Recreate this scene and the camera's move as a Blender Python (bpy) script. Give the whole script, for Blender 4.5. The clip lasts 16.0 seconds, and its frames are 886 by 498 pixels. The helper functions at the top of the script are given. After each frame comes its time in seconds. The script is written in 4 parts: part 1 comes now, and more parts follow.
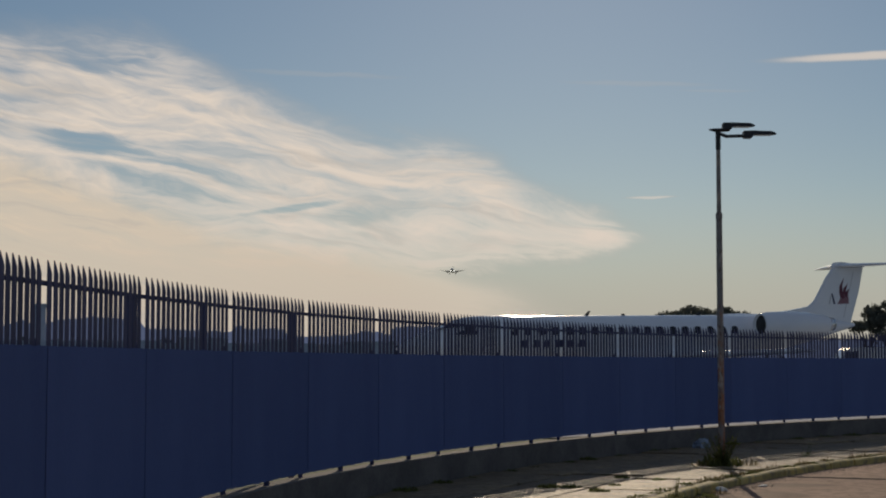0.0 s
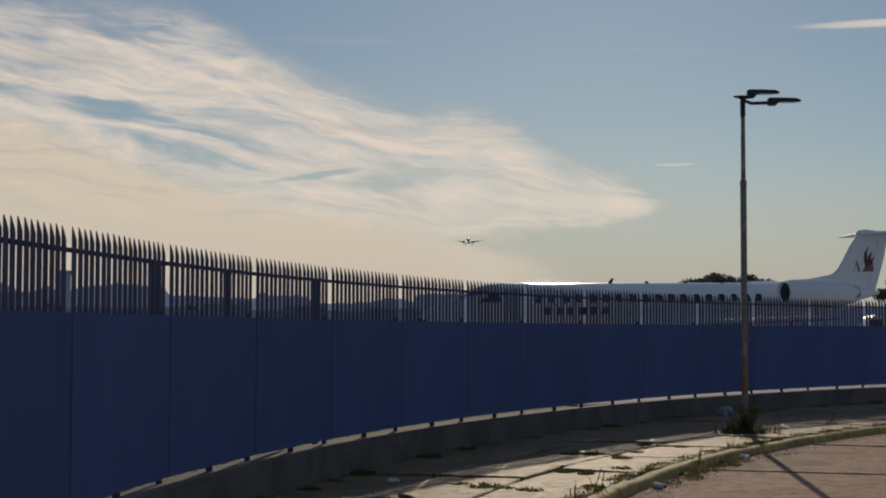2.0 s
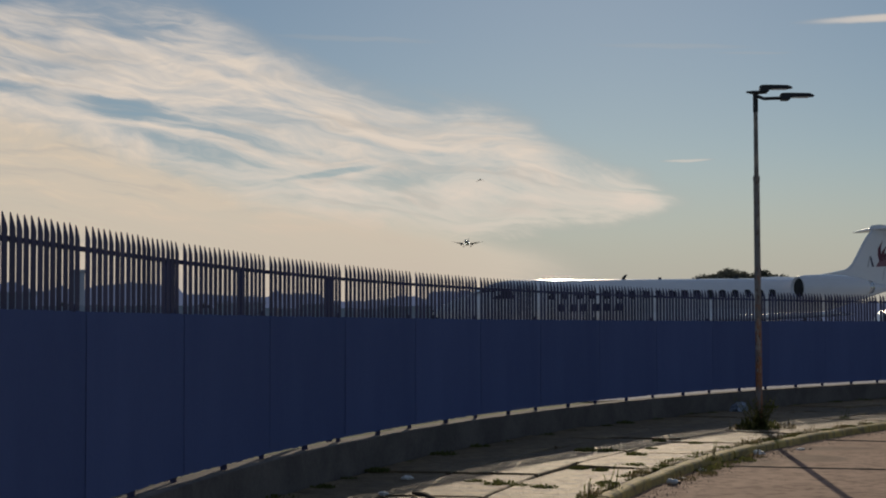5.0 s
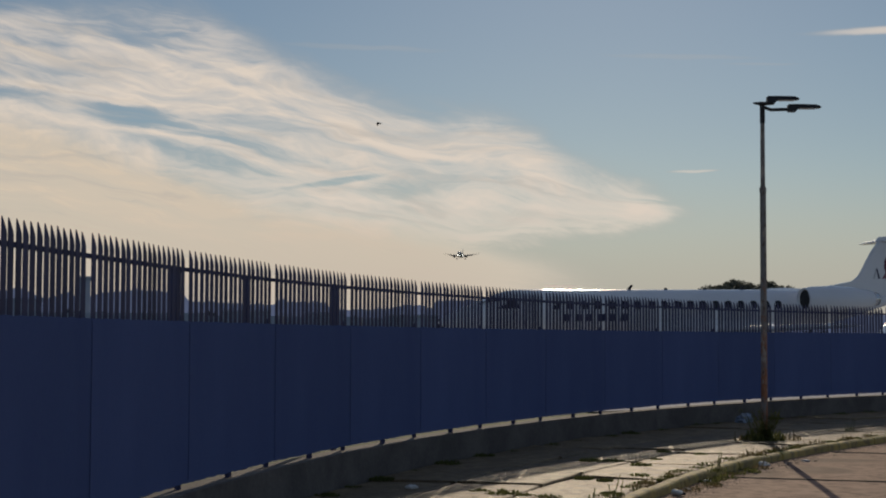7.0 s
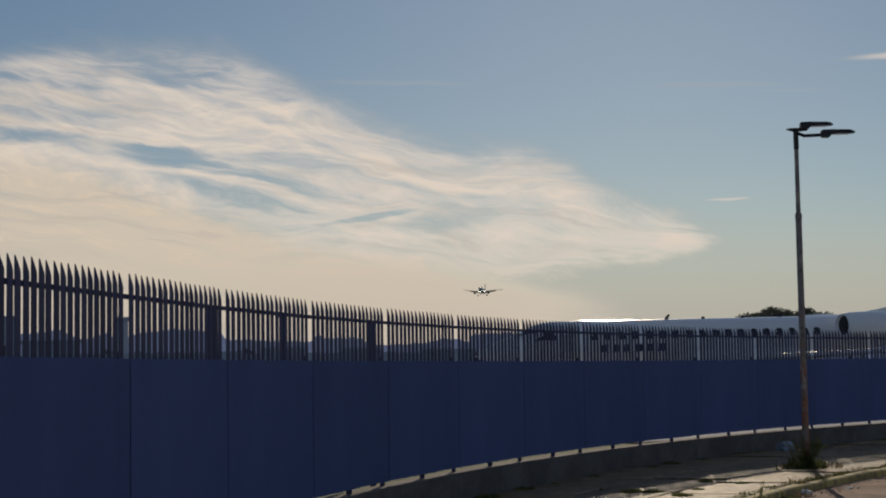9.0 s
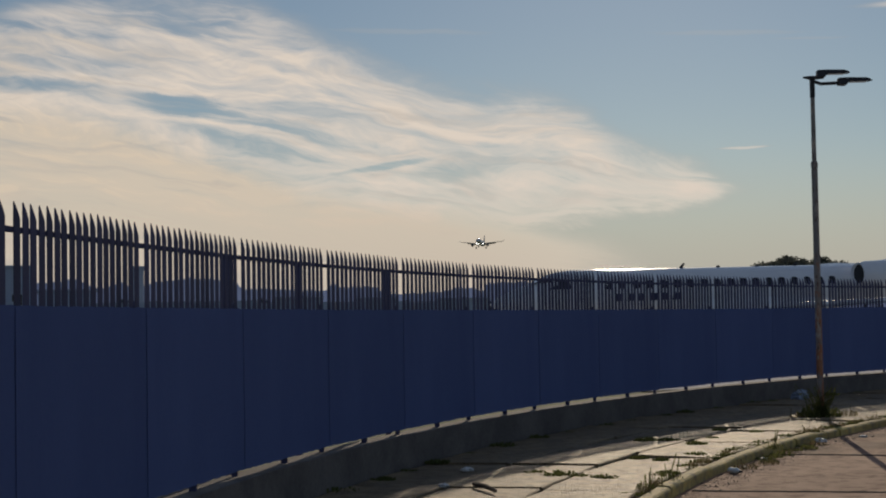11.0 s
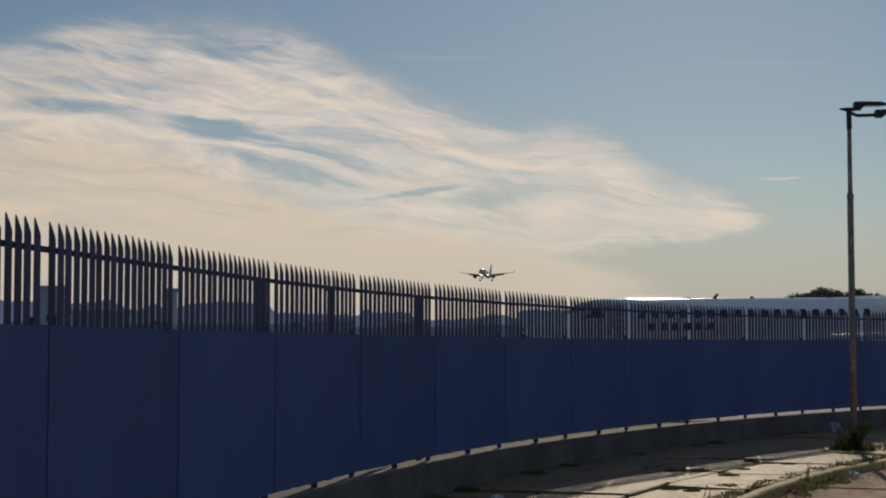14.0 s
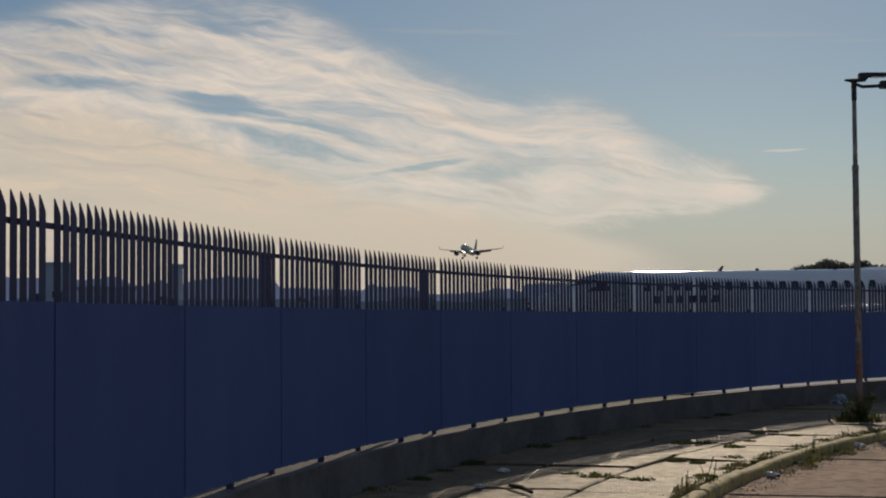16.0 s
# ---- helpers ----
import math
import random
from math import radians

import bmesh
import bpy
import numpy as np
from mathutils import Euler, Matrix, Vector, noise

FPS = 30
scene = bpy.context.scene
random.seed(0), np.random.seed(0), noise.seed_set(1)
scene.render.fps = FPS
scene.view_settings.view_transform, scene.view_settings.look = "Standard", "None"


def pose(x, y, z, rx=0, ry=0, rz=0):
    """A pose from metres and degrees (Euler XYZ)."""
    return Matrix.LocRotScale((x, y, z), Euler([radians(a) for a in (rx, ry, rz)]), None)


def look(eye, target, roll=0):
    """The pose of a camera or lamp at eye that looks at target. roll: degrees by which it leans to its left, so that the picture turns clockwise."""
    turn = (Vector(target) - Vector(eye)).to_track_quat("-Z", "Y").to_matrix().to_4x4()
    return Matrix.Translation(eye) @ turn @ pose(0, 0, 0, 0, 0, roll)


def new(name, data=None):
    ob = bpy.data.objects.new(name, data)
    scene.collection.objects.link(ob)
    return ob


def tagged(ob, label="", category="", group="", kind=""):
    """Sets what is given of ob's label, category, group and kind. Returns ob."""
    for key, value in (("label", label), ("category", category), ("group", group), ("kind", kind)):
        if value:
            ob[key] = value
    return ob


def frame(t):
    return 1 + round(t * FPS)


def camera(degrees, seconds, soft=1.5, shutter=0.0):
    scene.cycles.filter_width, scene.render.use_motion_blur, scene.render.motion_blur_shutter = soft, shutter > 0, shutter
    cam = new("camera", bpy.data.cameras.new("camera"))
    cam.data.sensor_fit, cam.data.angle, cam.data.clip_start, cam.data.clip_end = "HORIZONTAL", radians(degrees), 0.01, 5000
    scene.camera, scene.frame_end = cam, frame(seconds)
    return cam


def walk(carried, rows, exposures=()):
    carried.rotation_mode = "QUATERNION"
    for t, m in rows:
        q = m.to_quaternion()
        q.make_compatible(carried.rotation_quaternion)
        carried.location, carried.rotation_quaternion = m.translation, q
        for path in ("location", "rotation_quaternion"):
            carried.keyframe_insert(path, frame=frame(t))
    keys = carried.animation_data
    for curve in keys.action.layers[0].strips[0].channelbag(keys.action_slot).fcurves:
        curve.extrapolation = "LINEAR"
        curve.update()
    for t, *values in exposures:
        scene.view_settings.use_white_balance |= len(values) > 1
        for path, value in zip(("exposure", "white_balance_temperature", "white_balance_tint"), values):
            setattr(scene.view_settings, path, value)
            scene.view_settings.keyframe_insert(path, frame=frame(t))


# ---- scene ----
EXPO = -0.9
CLOUD_GLOW = 1.85
FOV = 30.26
cam = camera(FOV, 16.0, soft=2.0)
EYE = (0.0, 0.0, 1.55)
# seconds, turn to the right, tilt up, roll, in degrees: a hand-held camera on one spot
PATH = [
    (0, -0.000, 4.004, -0.000),
    (0.5, -0.216, 3.778, -0.052),
    (1, -0.568, 3.530, 0.059),
    (1.5, -0.676, 3.209, 0.126),
    (2, -0.819, 2.858, 0.100),
    (2.5, -0.721, 2.770, -0.037),
    (3, -0.866, 2.581, -0.023),
    (5.5, -1.376, 2.783, -0.115),
    (6, -1.630, 2.725, 0.156),
    (6.5, -1.494, 3.095, 0.181),
    (7, -1.479, 3.080, 0.203),
    (7.5, -0.627, 3.457, -0.510),
    (8, -0.457, 4.924, -1.610),
    (8.5, -0.603, 4.609, -1.397),
    (9, -2.707, 4.265, -0.942),
    (9.2, -3.586, 3.501, -0.726),
    (11.3, -3.056, 2.488, -1.079),
    (11.5, -2.086, 2.497, -1.120),
    (12, -2.589, 2.507, -0.432),
    (12.5, -2.894, 2.803, -0.099),
    (13, -3.682, 3.040, 0.060),
    (13.5, -4.173, 3.377, 0.082),
    (14, -4.412, 3.425, -0.050),
    (14.5, -4.475, 3.455, -0.290),
    (15, -4.500, 3.197, -0.308),
    (15.5, -4.696, 2.738, -0.452),
    (16, -4.589, 2.520, -0.407),
]
walk(cam, [(t, pose(*EYE, 90 + p, 0, -y) @ pose(0, 0, 0, 0, 0, r)) for t, y, p, r in PATH],
     exposures=[(0, EXPO, 6420, 10), (16, EXPO, 6420, 10)])

# ---- light ----
SUN_AZ, SUN_EL = 4.5, 19.4          # degrees right of +y, above the horizon
world = bpy.data.worlds.new("world")
scene.world = world
world.use_nodes = True
wn = world.node_tree.nodes
sky = wn.new("ShaderNodeTexSky")
sky.sky_type = 'NISHITA'
sky.sun_disc = False
sky.sun_elevation = radians(SUN_EL)
sky.sun_rotation = radians(SUN_AZ)
sky.air_density, sky.dust_density, sky.ozone_density = 1.0, 0.12, 2.8
wn["Background"].inputs[1].default_value = 0.078
world.node_tree.links.new(sky.outputs[0], wn["Background"].inputs[0])
sun = new("sun", bpy.data.lights.new("sun", 'SUN'))
sun.data.energy, sun.data.angle, sun.data.color = 2.9, radians(0.27), (1.0, 0.81, 0.58)
_d = Vector((math.sin(radians(SUN_AZ)) * math.cos(radians(SUN_EL)),
             math.cos(radians(SUN_AZ)) * math.cos(radians(SUN_EL)), math.sin(radians(SUN_EL))))
sun.matrix_world = look(_d * 60, (0, 0, 0))


# ---- materials ----
class Nodes:
    """Short hands for building a node tree."""
    def __init__(self, name):
        self.mat = bpy.data.materials.new(name)
        self.mat.use_nodes = True
        self.t = self.mat.node_tree
        self.t.nodes.clear()
        self.out = self.t.nodes.new("ShaderNodeOutputMaterial")

    def put(self, kind, *links, **props):
        n = self.t.nodes.new(kind)
        for k, v in props.items():
            if k == "op":
                n.operation = v
            elif k == "clamp":
                n.use_clamp = v
            elif k == "kind":
                n.data_type = v
            elif k == "interp":
                n.interpolation_type = v
        for i, v in links:
            if isinstance(v, bpy.types.NodeSocket):
                self.t.links.new(v, n.inputs[i])
            else:
                n.inputs[i].default_value = v
        return n

    def math(self, op, a, b=0.0, c=None, clamp=False):
        l = [(0, a), (1, b)] + ([(2, c)] if c is not None else [])
        return self.put("ShaderNodeMath", *l, op=op, clamp=clamp).outputs[0]

    def step(self, v, a, b):
        """smooth step from 0 at a to 1 at b"""
        return self.put("ShaderNodeMapRange", (0, v), (1, a), (2, b), (3, 0.0), (4, 1.0), interp='SMOOTHSTEP').outputs[0]

    def coords(self, scale=(1, 1, 1), rot=(0, 0, 0)):
        c = self.put("ShaderNodeTexCoord").outputs["Object"]
        return self.put("ShaderNodeMapping", (0, c), (2, rot), (3, scale)).outputs[0]

    def noise(self, vec, scale, detail=4.0, rough=0.55, dist=0.0):
        return self.put("ShaderNodeTexNoise", ("Vector", vec), ("Scale", scale), ("Detail", detail),
                        ("Roughness", rough), ("Distortion", dist)).outputs[0]

    def mix(self, f, a, b):
        n = self.t.nodes.new("ShaderNodeMix")
        n.data_type = 'RGBA'
        for i, v in ((0, f), (6, a), (7, b)):
            if isinstance(v, bpy.types.NodeSocket):
                self.t.links.new(v, n.inputs[i])
            else:
                n.inputs[i].default_value = v if i == 0 else (*v[:3], 1.0)
        return n.outputs[2]

    def surface(self, color, rough=0.6, metal=0.0, bump=None, strength=0.2, distance=0.01, **more):
        b = self.put("ShaderNodeBsdfPrincipled")
        for k, v in (("Base Color", color), ("Roughness", rough), ("Metallic", metal), *more.items()):
            if isinstance(v, bpy.types.NodeSocket):
                self.t.links.new(v, b.inputs[k])
            elif k == "Base Color":
                b.inputs[k].default_value = (*v[:3], 1)
            else:
                b.inputs[k].default_value = v
        if bump is not None:
            n = self.put("ShaderNodeBump", ("Height", bump), ("Strength", strength), ("Distance", distance))
            self.t.links.new(n.outputs[0], b.inputs["Normal"])
        self.t.links.new(b.outputs[0], self.out.inputs[0])
        return self.mat


def worn(name, color, dark, rough=0.6, metal=0.0, big=1.2, fine=40.0, amount=0.6, bump=0.25, scale=(1, 1, 1), each=0.0, deep=0.004, spec=0.5):
    """A surface of one colour with large stains, fine grain and a little relief; each: change from piece to piece."""
    n = Nodes(name)
    v = n.coords(scale)
    a = n.noise(v, big, 5, 0.6, 0.4)
    b = n.noise(v, fine, 3, 0.7)
    f = n.math('ADD', n.math('MULTIPLY', n.step(a, 0.35, 0.7), amount), n.math('MULTIPLY', n.step(b, 0.4, 0.75), amount * 0.45), clamp=True)
    col = n.mix(f, color, dark)
    if each:
        r = n.put("ShaderNodeObjectInfo").outputs["Random"]
        val = n.math('ADD', n.math('MULTIPLY', r, 2 * each), 1 - each)
        col = n.put("ShaderNodeHueSaturation", ("Value", val), ("Color", col)).outputs[0]
    ro = n.math('ADD', n.math('MULTIPLY', b, 0.25), rough - 0.12, clamp=True)
    return n.surface(col, ro, metal, n.math('ADD', a, b), bump, deep, **{"Specular IOR Level": spec})


def plain(name, color, rough=0.5, metal=0.0, glow=0.0, tint=None):
    n = Nodes(name)
    v = n.coords()
    b = n.noise(v, 25, 3)
    col = n.mix(n.math('MULTIPLY', b, 0.35), color, [c * 0.6 for c in color])
    if glow:
        return n.surface(col, rough, metal, **{"Emission Color": (*(tint or color), 1), "Emission Strength": glow})
    return n.surface(col, rough, metal)


M_NAVY = worn("navy painted steel", (0.070, 0.076, 0.165), (0.065, 0.062, 0.10), 0.7, 0.0, 3, 60, 0.5, 0.1, each=0.12, spec=0.2)
M_PALE = worn("dark painted pale", (0.085, 0.088, 0.175), (0.080, 0.072, 0.105), 0.7, 0.0, 2, 50, 0.5, 0.1, each=0.2, spec=0.2)


def sheeting():
    """Thin woven plastic: dull, faintly creased, lets a little of the sun through."""
    n = Nodes("blue sheeting")
    v = n.coords((1, 1, 0.5))
    a = n.noise(v, 0.8, 5, 0.6, 0.4)
    b = n.noise(v, 30, 3, 0.7)
    f = n.math('ADD', n.math('MULTIPLY', n.step(a, 0.35, 0.7), 0.6), n.math('MULTIPLY', n.step(b, 0.4, 0.75), 0.25), clamp=True)
    col = n.mix(f, (0.120, 0.165, 0.355), (0.096, 0.134, 0.300))
    r = n.put("ShaderNodeObjectInfo").outputs["Random"]
    col = n.put("ShaderNodeHueSaturation", ("Value", n.math('ADD', n.math('MULTIPLY', r, 0.12), 0.94)), ("Color", col)).outputs[0]
    mat = n.surface(col, 0.85, 0.0, n.math('ADD', a, b), 0.15, 0.006, **{"Specular IOR Level": 0.12})
    front = n.out.inputs[0].links[0].from_socket
    back = n.put("ShaderNodeBsdfTranslucent", (0, col))
    m = n.put("ShaderNodeMixShader", (0, 0.10), (1, front), (2, back.outputs[0]))
    n.t.links.new(m.outputs[0], n.out.inputs[0])
    return mat


M_SHEET = sheeting()
M_CONC = worn("old concrete", (0.17, 0.15, 0.135), (0.085, 0.076, 0.07), 0.85, 0.0, 1.1, 24, 0.8, 0.5, deep=0.01)


def mineral(name, light, dark, dirt, stain_scale, bump, rough, each=0.0, deep=0.012, stains=(), spec=0.5):
    """Aged concrete: aggregate speckle, broad stains, dirt in patches, pitted relief."""
    n = Nodes(name)
    v = n.put("ShaderNodeNewGeometry").outputs["Position"]
    big = n.noise(v, stain_scale, 6, 0.62, 0.5)
    mid = n.noise(v, 6.5, 5, 0.65, 0.3)
    grain = n.noise(v, 55.0, 3, 0.7)
    pit = n.put("ShaderNodeTexVoronoi", ("Vector", v), ("Scale", 38.0)).outputs[0]
    col = n.mix(n.step(big, 0.36, 0.66), light, dark)
    col = n.mix(n.math('MULTIPLY', n.step(mid, 0.45, 0.66), 0.8), col, dirt)
    col = n.mix(n.math('MULTIPLY', n.step(grain, 0.42, 0.70), 0.45), col, dark)
    for x, y, rx, ry in stains:      # old oil and damp patches
        off = n.put("ShaderNodeVectorMath", (0, v), (1, (x, y, 0)), op='SUBTRACT').outputs[0]
        sx, sy, _ = n.put("ShaderNodeSeparateXYZ", (0, off)).outputs
        qx, qy = n.math('DIVIDE', sx, rx), n.math('DIVIDE', sy, ry)
        q = n.math('ADD', n.math('ADD', n.math('MULTIPLY', qx, qx), n.math('MULTIPLY', qy, qy)), n.math('MULTIPLY', n.math('SUBTRACT', mid, 0.5), 1.4))
        col = n.mix(n.math('MULTIPLY', n.step(q, 1.1, 0.5), 0.75), col, dirt)
    if each:
        r = n.put("ShaderNodeObjectInfo").outputs["Random"]
        col = n.put("ShaderNodeHueSaturation", ("Value", n.math('ADD', n.math('MULTIPLY', r, 2 * each), 1 - each)), ("Color", col)).outputs[0]
    h = n.math('ADD', n.math('ADD', n.math('MULTIPLY', big, 0.6), n.math('MULTIPLY', mid, 0.8)), n.math('ADD', n.math('MULTIPLY', grain, 0.5), n.math('MULTIPLY', pit, 0.5)))
    return n.surface(col, n.math('ADD', n.math('MULTIPLY', mid, 0.3), rough - 0.15), 0.0, h, bump, deep, **{"Specular IOR Level": spec})


M_SLAB = mineral("pavement slab", (0.32, 0.228, 0.115), (0.19, 0.137, 0.074), (0.11, 0.081, 0.047), 2.2, 1.0, 0.62, 0.16, 0.035)
M_KERB = mineral("faded yellow kerb", (0.58, 0.44, 0.12), (0.44, 0.335, 0.12), (0.17, 0.145, 0.095), 2.4, 0.8, 0.75, 0.15)
M_ROAD = mineral("concrete road", (0.50, 0.305, 0.205), (0.40, 0.24, 0.16), (0.20, 0.122, 0.084), 0.55, 0.6, 0.82, stains=((4.6, 22.5, 0.85, 0.36), (4.2, 20.8, 0.45, 0.6), (3.25, 20.5, 0.45, 1.0)), spec=0.12)
M_SOIL = worn("soil", (0.11, 0.085, 0.055), (0.05, 0.045, 0.03), 0.95, 0.0, 2, 30, 0.8, 0.8, deep=0.03)
M_GRASS = worn("dry grass ground", (0.31, 0.32, 0.17), (0.20, 0.21, 0.10), 0.95, 0.0, 0.12, 9, 0.9, 0.8, deep=0.05)
M_APRON = worn("apron concrete", (0.44, 0.46, 0.47), (0.36, 0.375, 0.39), 0.9, 0.0, 0.05, 3, 0.7, 0.2)


def leafy(name, color, dark, thin=0.45, scale=6.0):
    """Thin leaves that let some light through."""
    n = Nodes(name)
    r = n.put("ShaderNodeNewGeometry").outputs["Random Per Island"]
    v = n.noise(n.coords(), scale, 3)
    col = n.mix(n.math('ADD', n.math('MULTIPLY', r, 0.7), n.math('MULTIPLY', v, 0.3)), color, dark)
    d = n.put("ShaderNodeBsdfDiffuse", (0, col))
    t = n.put("ShaderNodeBsdfTranslucent", (0, col))
    m = n.put("ShaderNodeMixShader", (0, thin), (1, d.outputs[0]), (2, t.outputs[0]))
    n.t.links.new(m.outputs[0], n.out.inputs[0])
    return n.mat


M_LEAF = leafy("weed leaf", (0.20, 0.21, 0.075), (0.11, 0.125, 0.045), 0.6)
M_DRY = leafy("dry weed", (0.34, 0.27, 0.14), (0.18, 0.15, 0.08))
# leaf colour lifted and greyed in place of haze over the trees
M_PINE_HAZE = leafy("haze-lightened tree leaf", (0.16, 0.17, 0.14), (0.12, 0.13, 0.105), 0.5, 0.5)
# blue-grey tint puts distance haze into the leaf colour
M_BELT_HAZE = leafy("haze-tinted foliage", (0.11, 0.13, 0.15), (0.085, 0.10, 0.12), 0.4, 0.5)
M_BARK = worn("bark", (0.10, 0.075, 0.055), (0.05, 0.04, 0.03), 0.9, 0.0, 2, 20, 0.8, 0.5)


def aircraft_paint():
    n = Nodes("white aircraft paint")
    v = n.coords()
    f = n.math('ADD', n.math('MULTIPLY', n.step(n.noise(v, 0.5, 5, 0.6, 0.4), 0.35, 0.7), 0.35), n.math('MULTIPLY', n.step(n.noise(n.coords((0.4, 1, 3)), 6, 4, 0.65), 0.45, 0.75), 0.3), clamp=True)
    return n.surface(n.mix(f, (0.83, 0.84, 0.86), (0.72, 0.735, 0.77)), 0.13, **{"Coat Weight": 0.5, "Coat Roughness": 0.06})


M_WHITE = aircraft_paint()
M_ALU = worn("bare aluminium", (0.75, 0.75, 0.76), (0.6, 0.6, 0.6), 0.22, 1.0, 1, 20, 0.4, 0.03)
M_WING = worn("dull metal wing skin", (0.74, 0.75, 0.77), (0.62, 0.63, 0.65), 0.34, 0.6, 0.6, 14, 0.35, 0.02)
M_EDGE = worn("roughened metal edge", (0.80, 0.80, 0.81), (0.68, 0.68, 0.68), 0.44, 1.0, 1, 20, 0.3, 0.03)
M_SEAM = plain("panel seam grey", (0.5, 0.5, 0.52), 0.35)
M_GLASS = plain("dark cabin glass", (0.02, 0.022, 0.03), 0.08)
M_BLACK = plain("black rubber", (0.02, 0.02, 0.02), 0.7)
M_LAMP = plain("dark lamp casting", (0.022, 0.022, 0.025), 0.5)
M_LIVERY = plain("dark blue lettering", (0.03, 0.035, 0.09), 0.35)
M_RED = plain("dark red tail mark", (0.13, 0.022, 0.05), 0.35)
M_ROSE = plain("faded rose tail mark", (0.26, 0.12, 0.155), 0.35)
# plaster made bluish and pale to carry the distance haze
M_BLDG_HAZE = worn("haze-tinted plaster", (0.40, 0.45, 0.56), (0.33, 0.37, 0.47), 0.9, 0.0, 0.2, 2, 0.6, 0.1)


# ---- helpers for meshes ----
def mesh_of(bm, name, material, smooth=False):
    me = bpy.data.meshes.new(name)
    bm.normal_update()
    if smooth:
        for f in bm.faces:
            f.smooth = True
    bm.to_mesh(me)
    bm.free()
    if material:
        me.materials.append(material)
    return me


def part(name, bm, material, parent=None, label="", smooth=False, at=None):
    ob = new(name, mesh_of(bm, name, material, smooth))
    if parent is not None:
        ob.parent = parent
    if at is not None:
        ob.matrix_basis = at
    if label:
        ob["label"] = label
    return ob


def share(name, me, parent, at):
    ob = new(name, me)
    ob.parent = parent
    ob.matrix_basis = at
    return ob


def empty(name, label, category, group="", at=None, kind=""):
    ob = new(name)
    ob.empty_display_size = 0.2
    if at is not None:
        ob.matrix_basis = at
    return tagged(ob, label, category, group, kind)


def box(bm, x0, x1, y0, y1, z0, z1, bevel=0.0, m=None):
    g = bmesh.ops.create_cube(bm, size=1.0)
    vs = g["verts"]
    for v in vs:
        v.co = Vector(((x0 + x1) / 2 + v.co.x * (x1 - x0), (y0 + y1) / 2 + v.co.y * (y1 - y0), (z0 + z1) / 2 + v.co.z * (z1 - z0)))
    if m is not None:
        bmesh.ops.transform(bm, matrix=m, verts=vs)
    if bevel:
        es = list({e for v in vs for e in v.link_edges})
        bmesh.ops.bevel(bm, geom=es, offset=bevel, segments=1, affect='EDGES')
    return bm


def loft(bm, rings, cap=True):
    """Skin between rings of points (each of the same count, closed)."""
    rows = [[bm.verts.new(p) for p in r] for r in rings]
    n = len(rows[0])
    for a, b in zip(rows, rows[1:]):
        for i in range(n):
            bm.faces.new((a[i], a[(i + 1) % n], b[(i + 1) % n], b[i]))
    if cap:
        bm.faces.new(rows[0][::-1])
        bm.faces.new(rows[-1])
    bmesh.ops.recalc_face_normals(bm, faces=bm.faces)
    return bm


def circle(c, ax, r, n=16, sy=1.0, squash=1.0):
    """Ring round c across the axis 'x' or 'z'."""
    o = []
    for i in range(n):
        a = 2 * math.pi * i / n
        u, v = r * math.cos(a), r * math.sin(a) * squash
        o.append((c[0], c[1] + u, c[2] + v) if ax == 'x' else (c[0] + u, c[1] + v, c[2]))
    return o


def tube(bm, pts, r, n=8):
    """A round bar through points; r a number or one for each."""
    pts = [Vector(p) for p in pts]
    rs = r if isinstance(r, (list, tuple)) else [r] * len(pts)
    rings = []
    for i, p in enumerate(pts):
        d = (pts[min(i + 1, len(pts) - 1)] - pts[max(i - 1, 0)]).normalized()
        s = d.cross(Vector((0, 1, 0)) if abs(d.y) < 0.9 else Vector((1, 0, 0))).normalized()
        u = d.cross(s)
        rings.append([p + (s * math.cos(2 * math.pi * k / n) + u * math.sin(2 * math.pi * k / n)) * rs[i] for k in range(n)])
    return loft(bm, rings)


# ---- plan: everything by the fence runs on arcs round one centre ----
CX, CY, FENCE_R = 36.35, 8.52, 38.885


BEND = 3.8        # degrees; before this the fence runs straight


def bow(deg):
    """How far the fence line strays from its circle, outwards."""
    return float(np.interp(deg, (-3, 0, 6, 10, 15, 24, 39, 50), (0.26, 0.22, 0.11, 0.06, 0.0, -0.09, -0.02, 0.0)))


def on_arc(r, deg, z=0.0):
    """A point r from the centre; degrees along the arc, carried on straight before the bend."""
    a = radians(max(deg, BEND))
    r += bow(deg) * max(0.0, min(1.0, (r - 36.2) / (FENCE_R - 36.2)))
    p = Vector((CX - r * math.cos(a), CY + r * math.sin(a), z))
    if deg < BEND:
        p -= Vector((math.sin(a), math.cos(a), 0)) * radians(BEND - deg) * FENCE_R
    return p


def arc_strip(bm, r0, r1, a0, a1, z0, z1, n, bevel=0):
    """A curved bar with a rectangular section."""
    rings = []
    for i in range(n + 1):
        a = a0 + (a1 - a0) * i / n
        rings.append([on_arc(r0, a, z0), on_arc(r1, a, z0), on_arc(r1, a, z1), on_arc(r0, a, z1)])
    return loft(bm, rings)

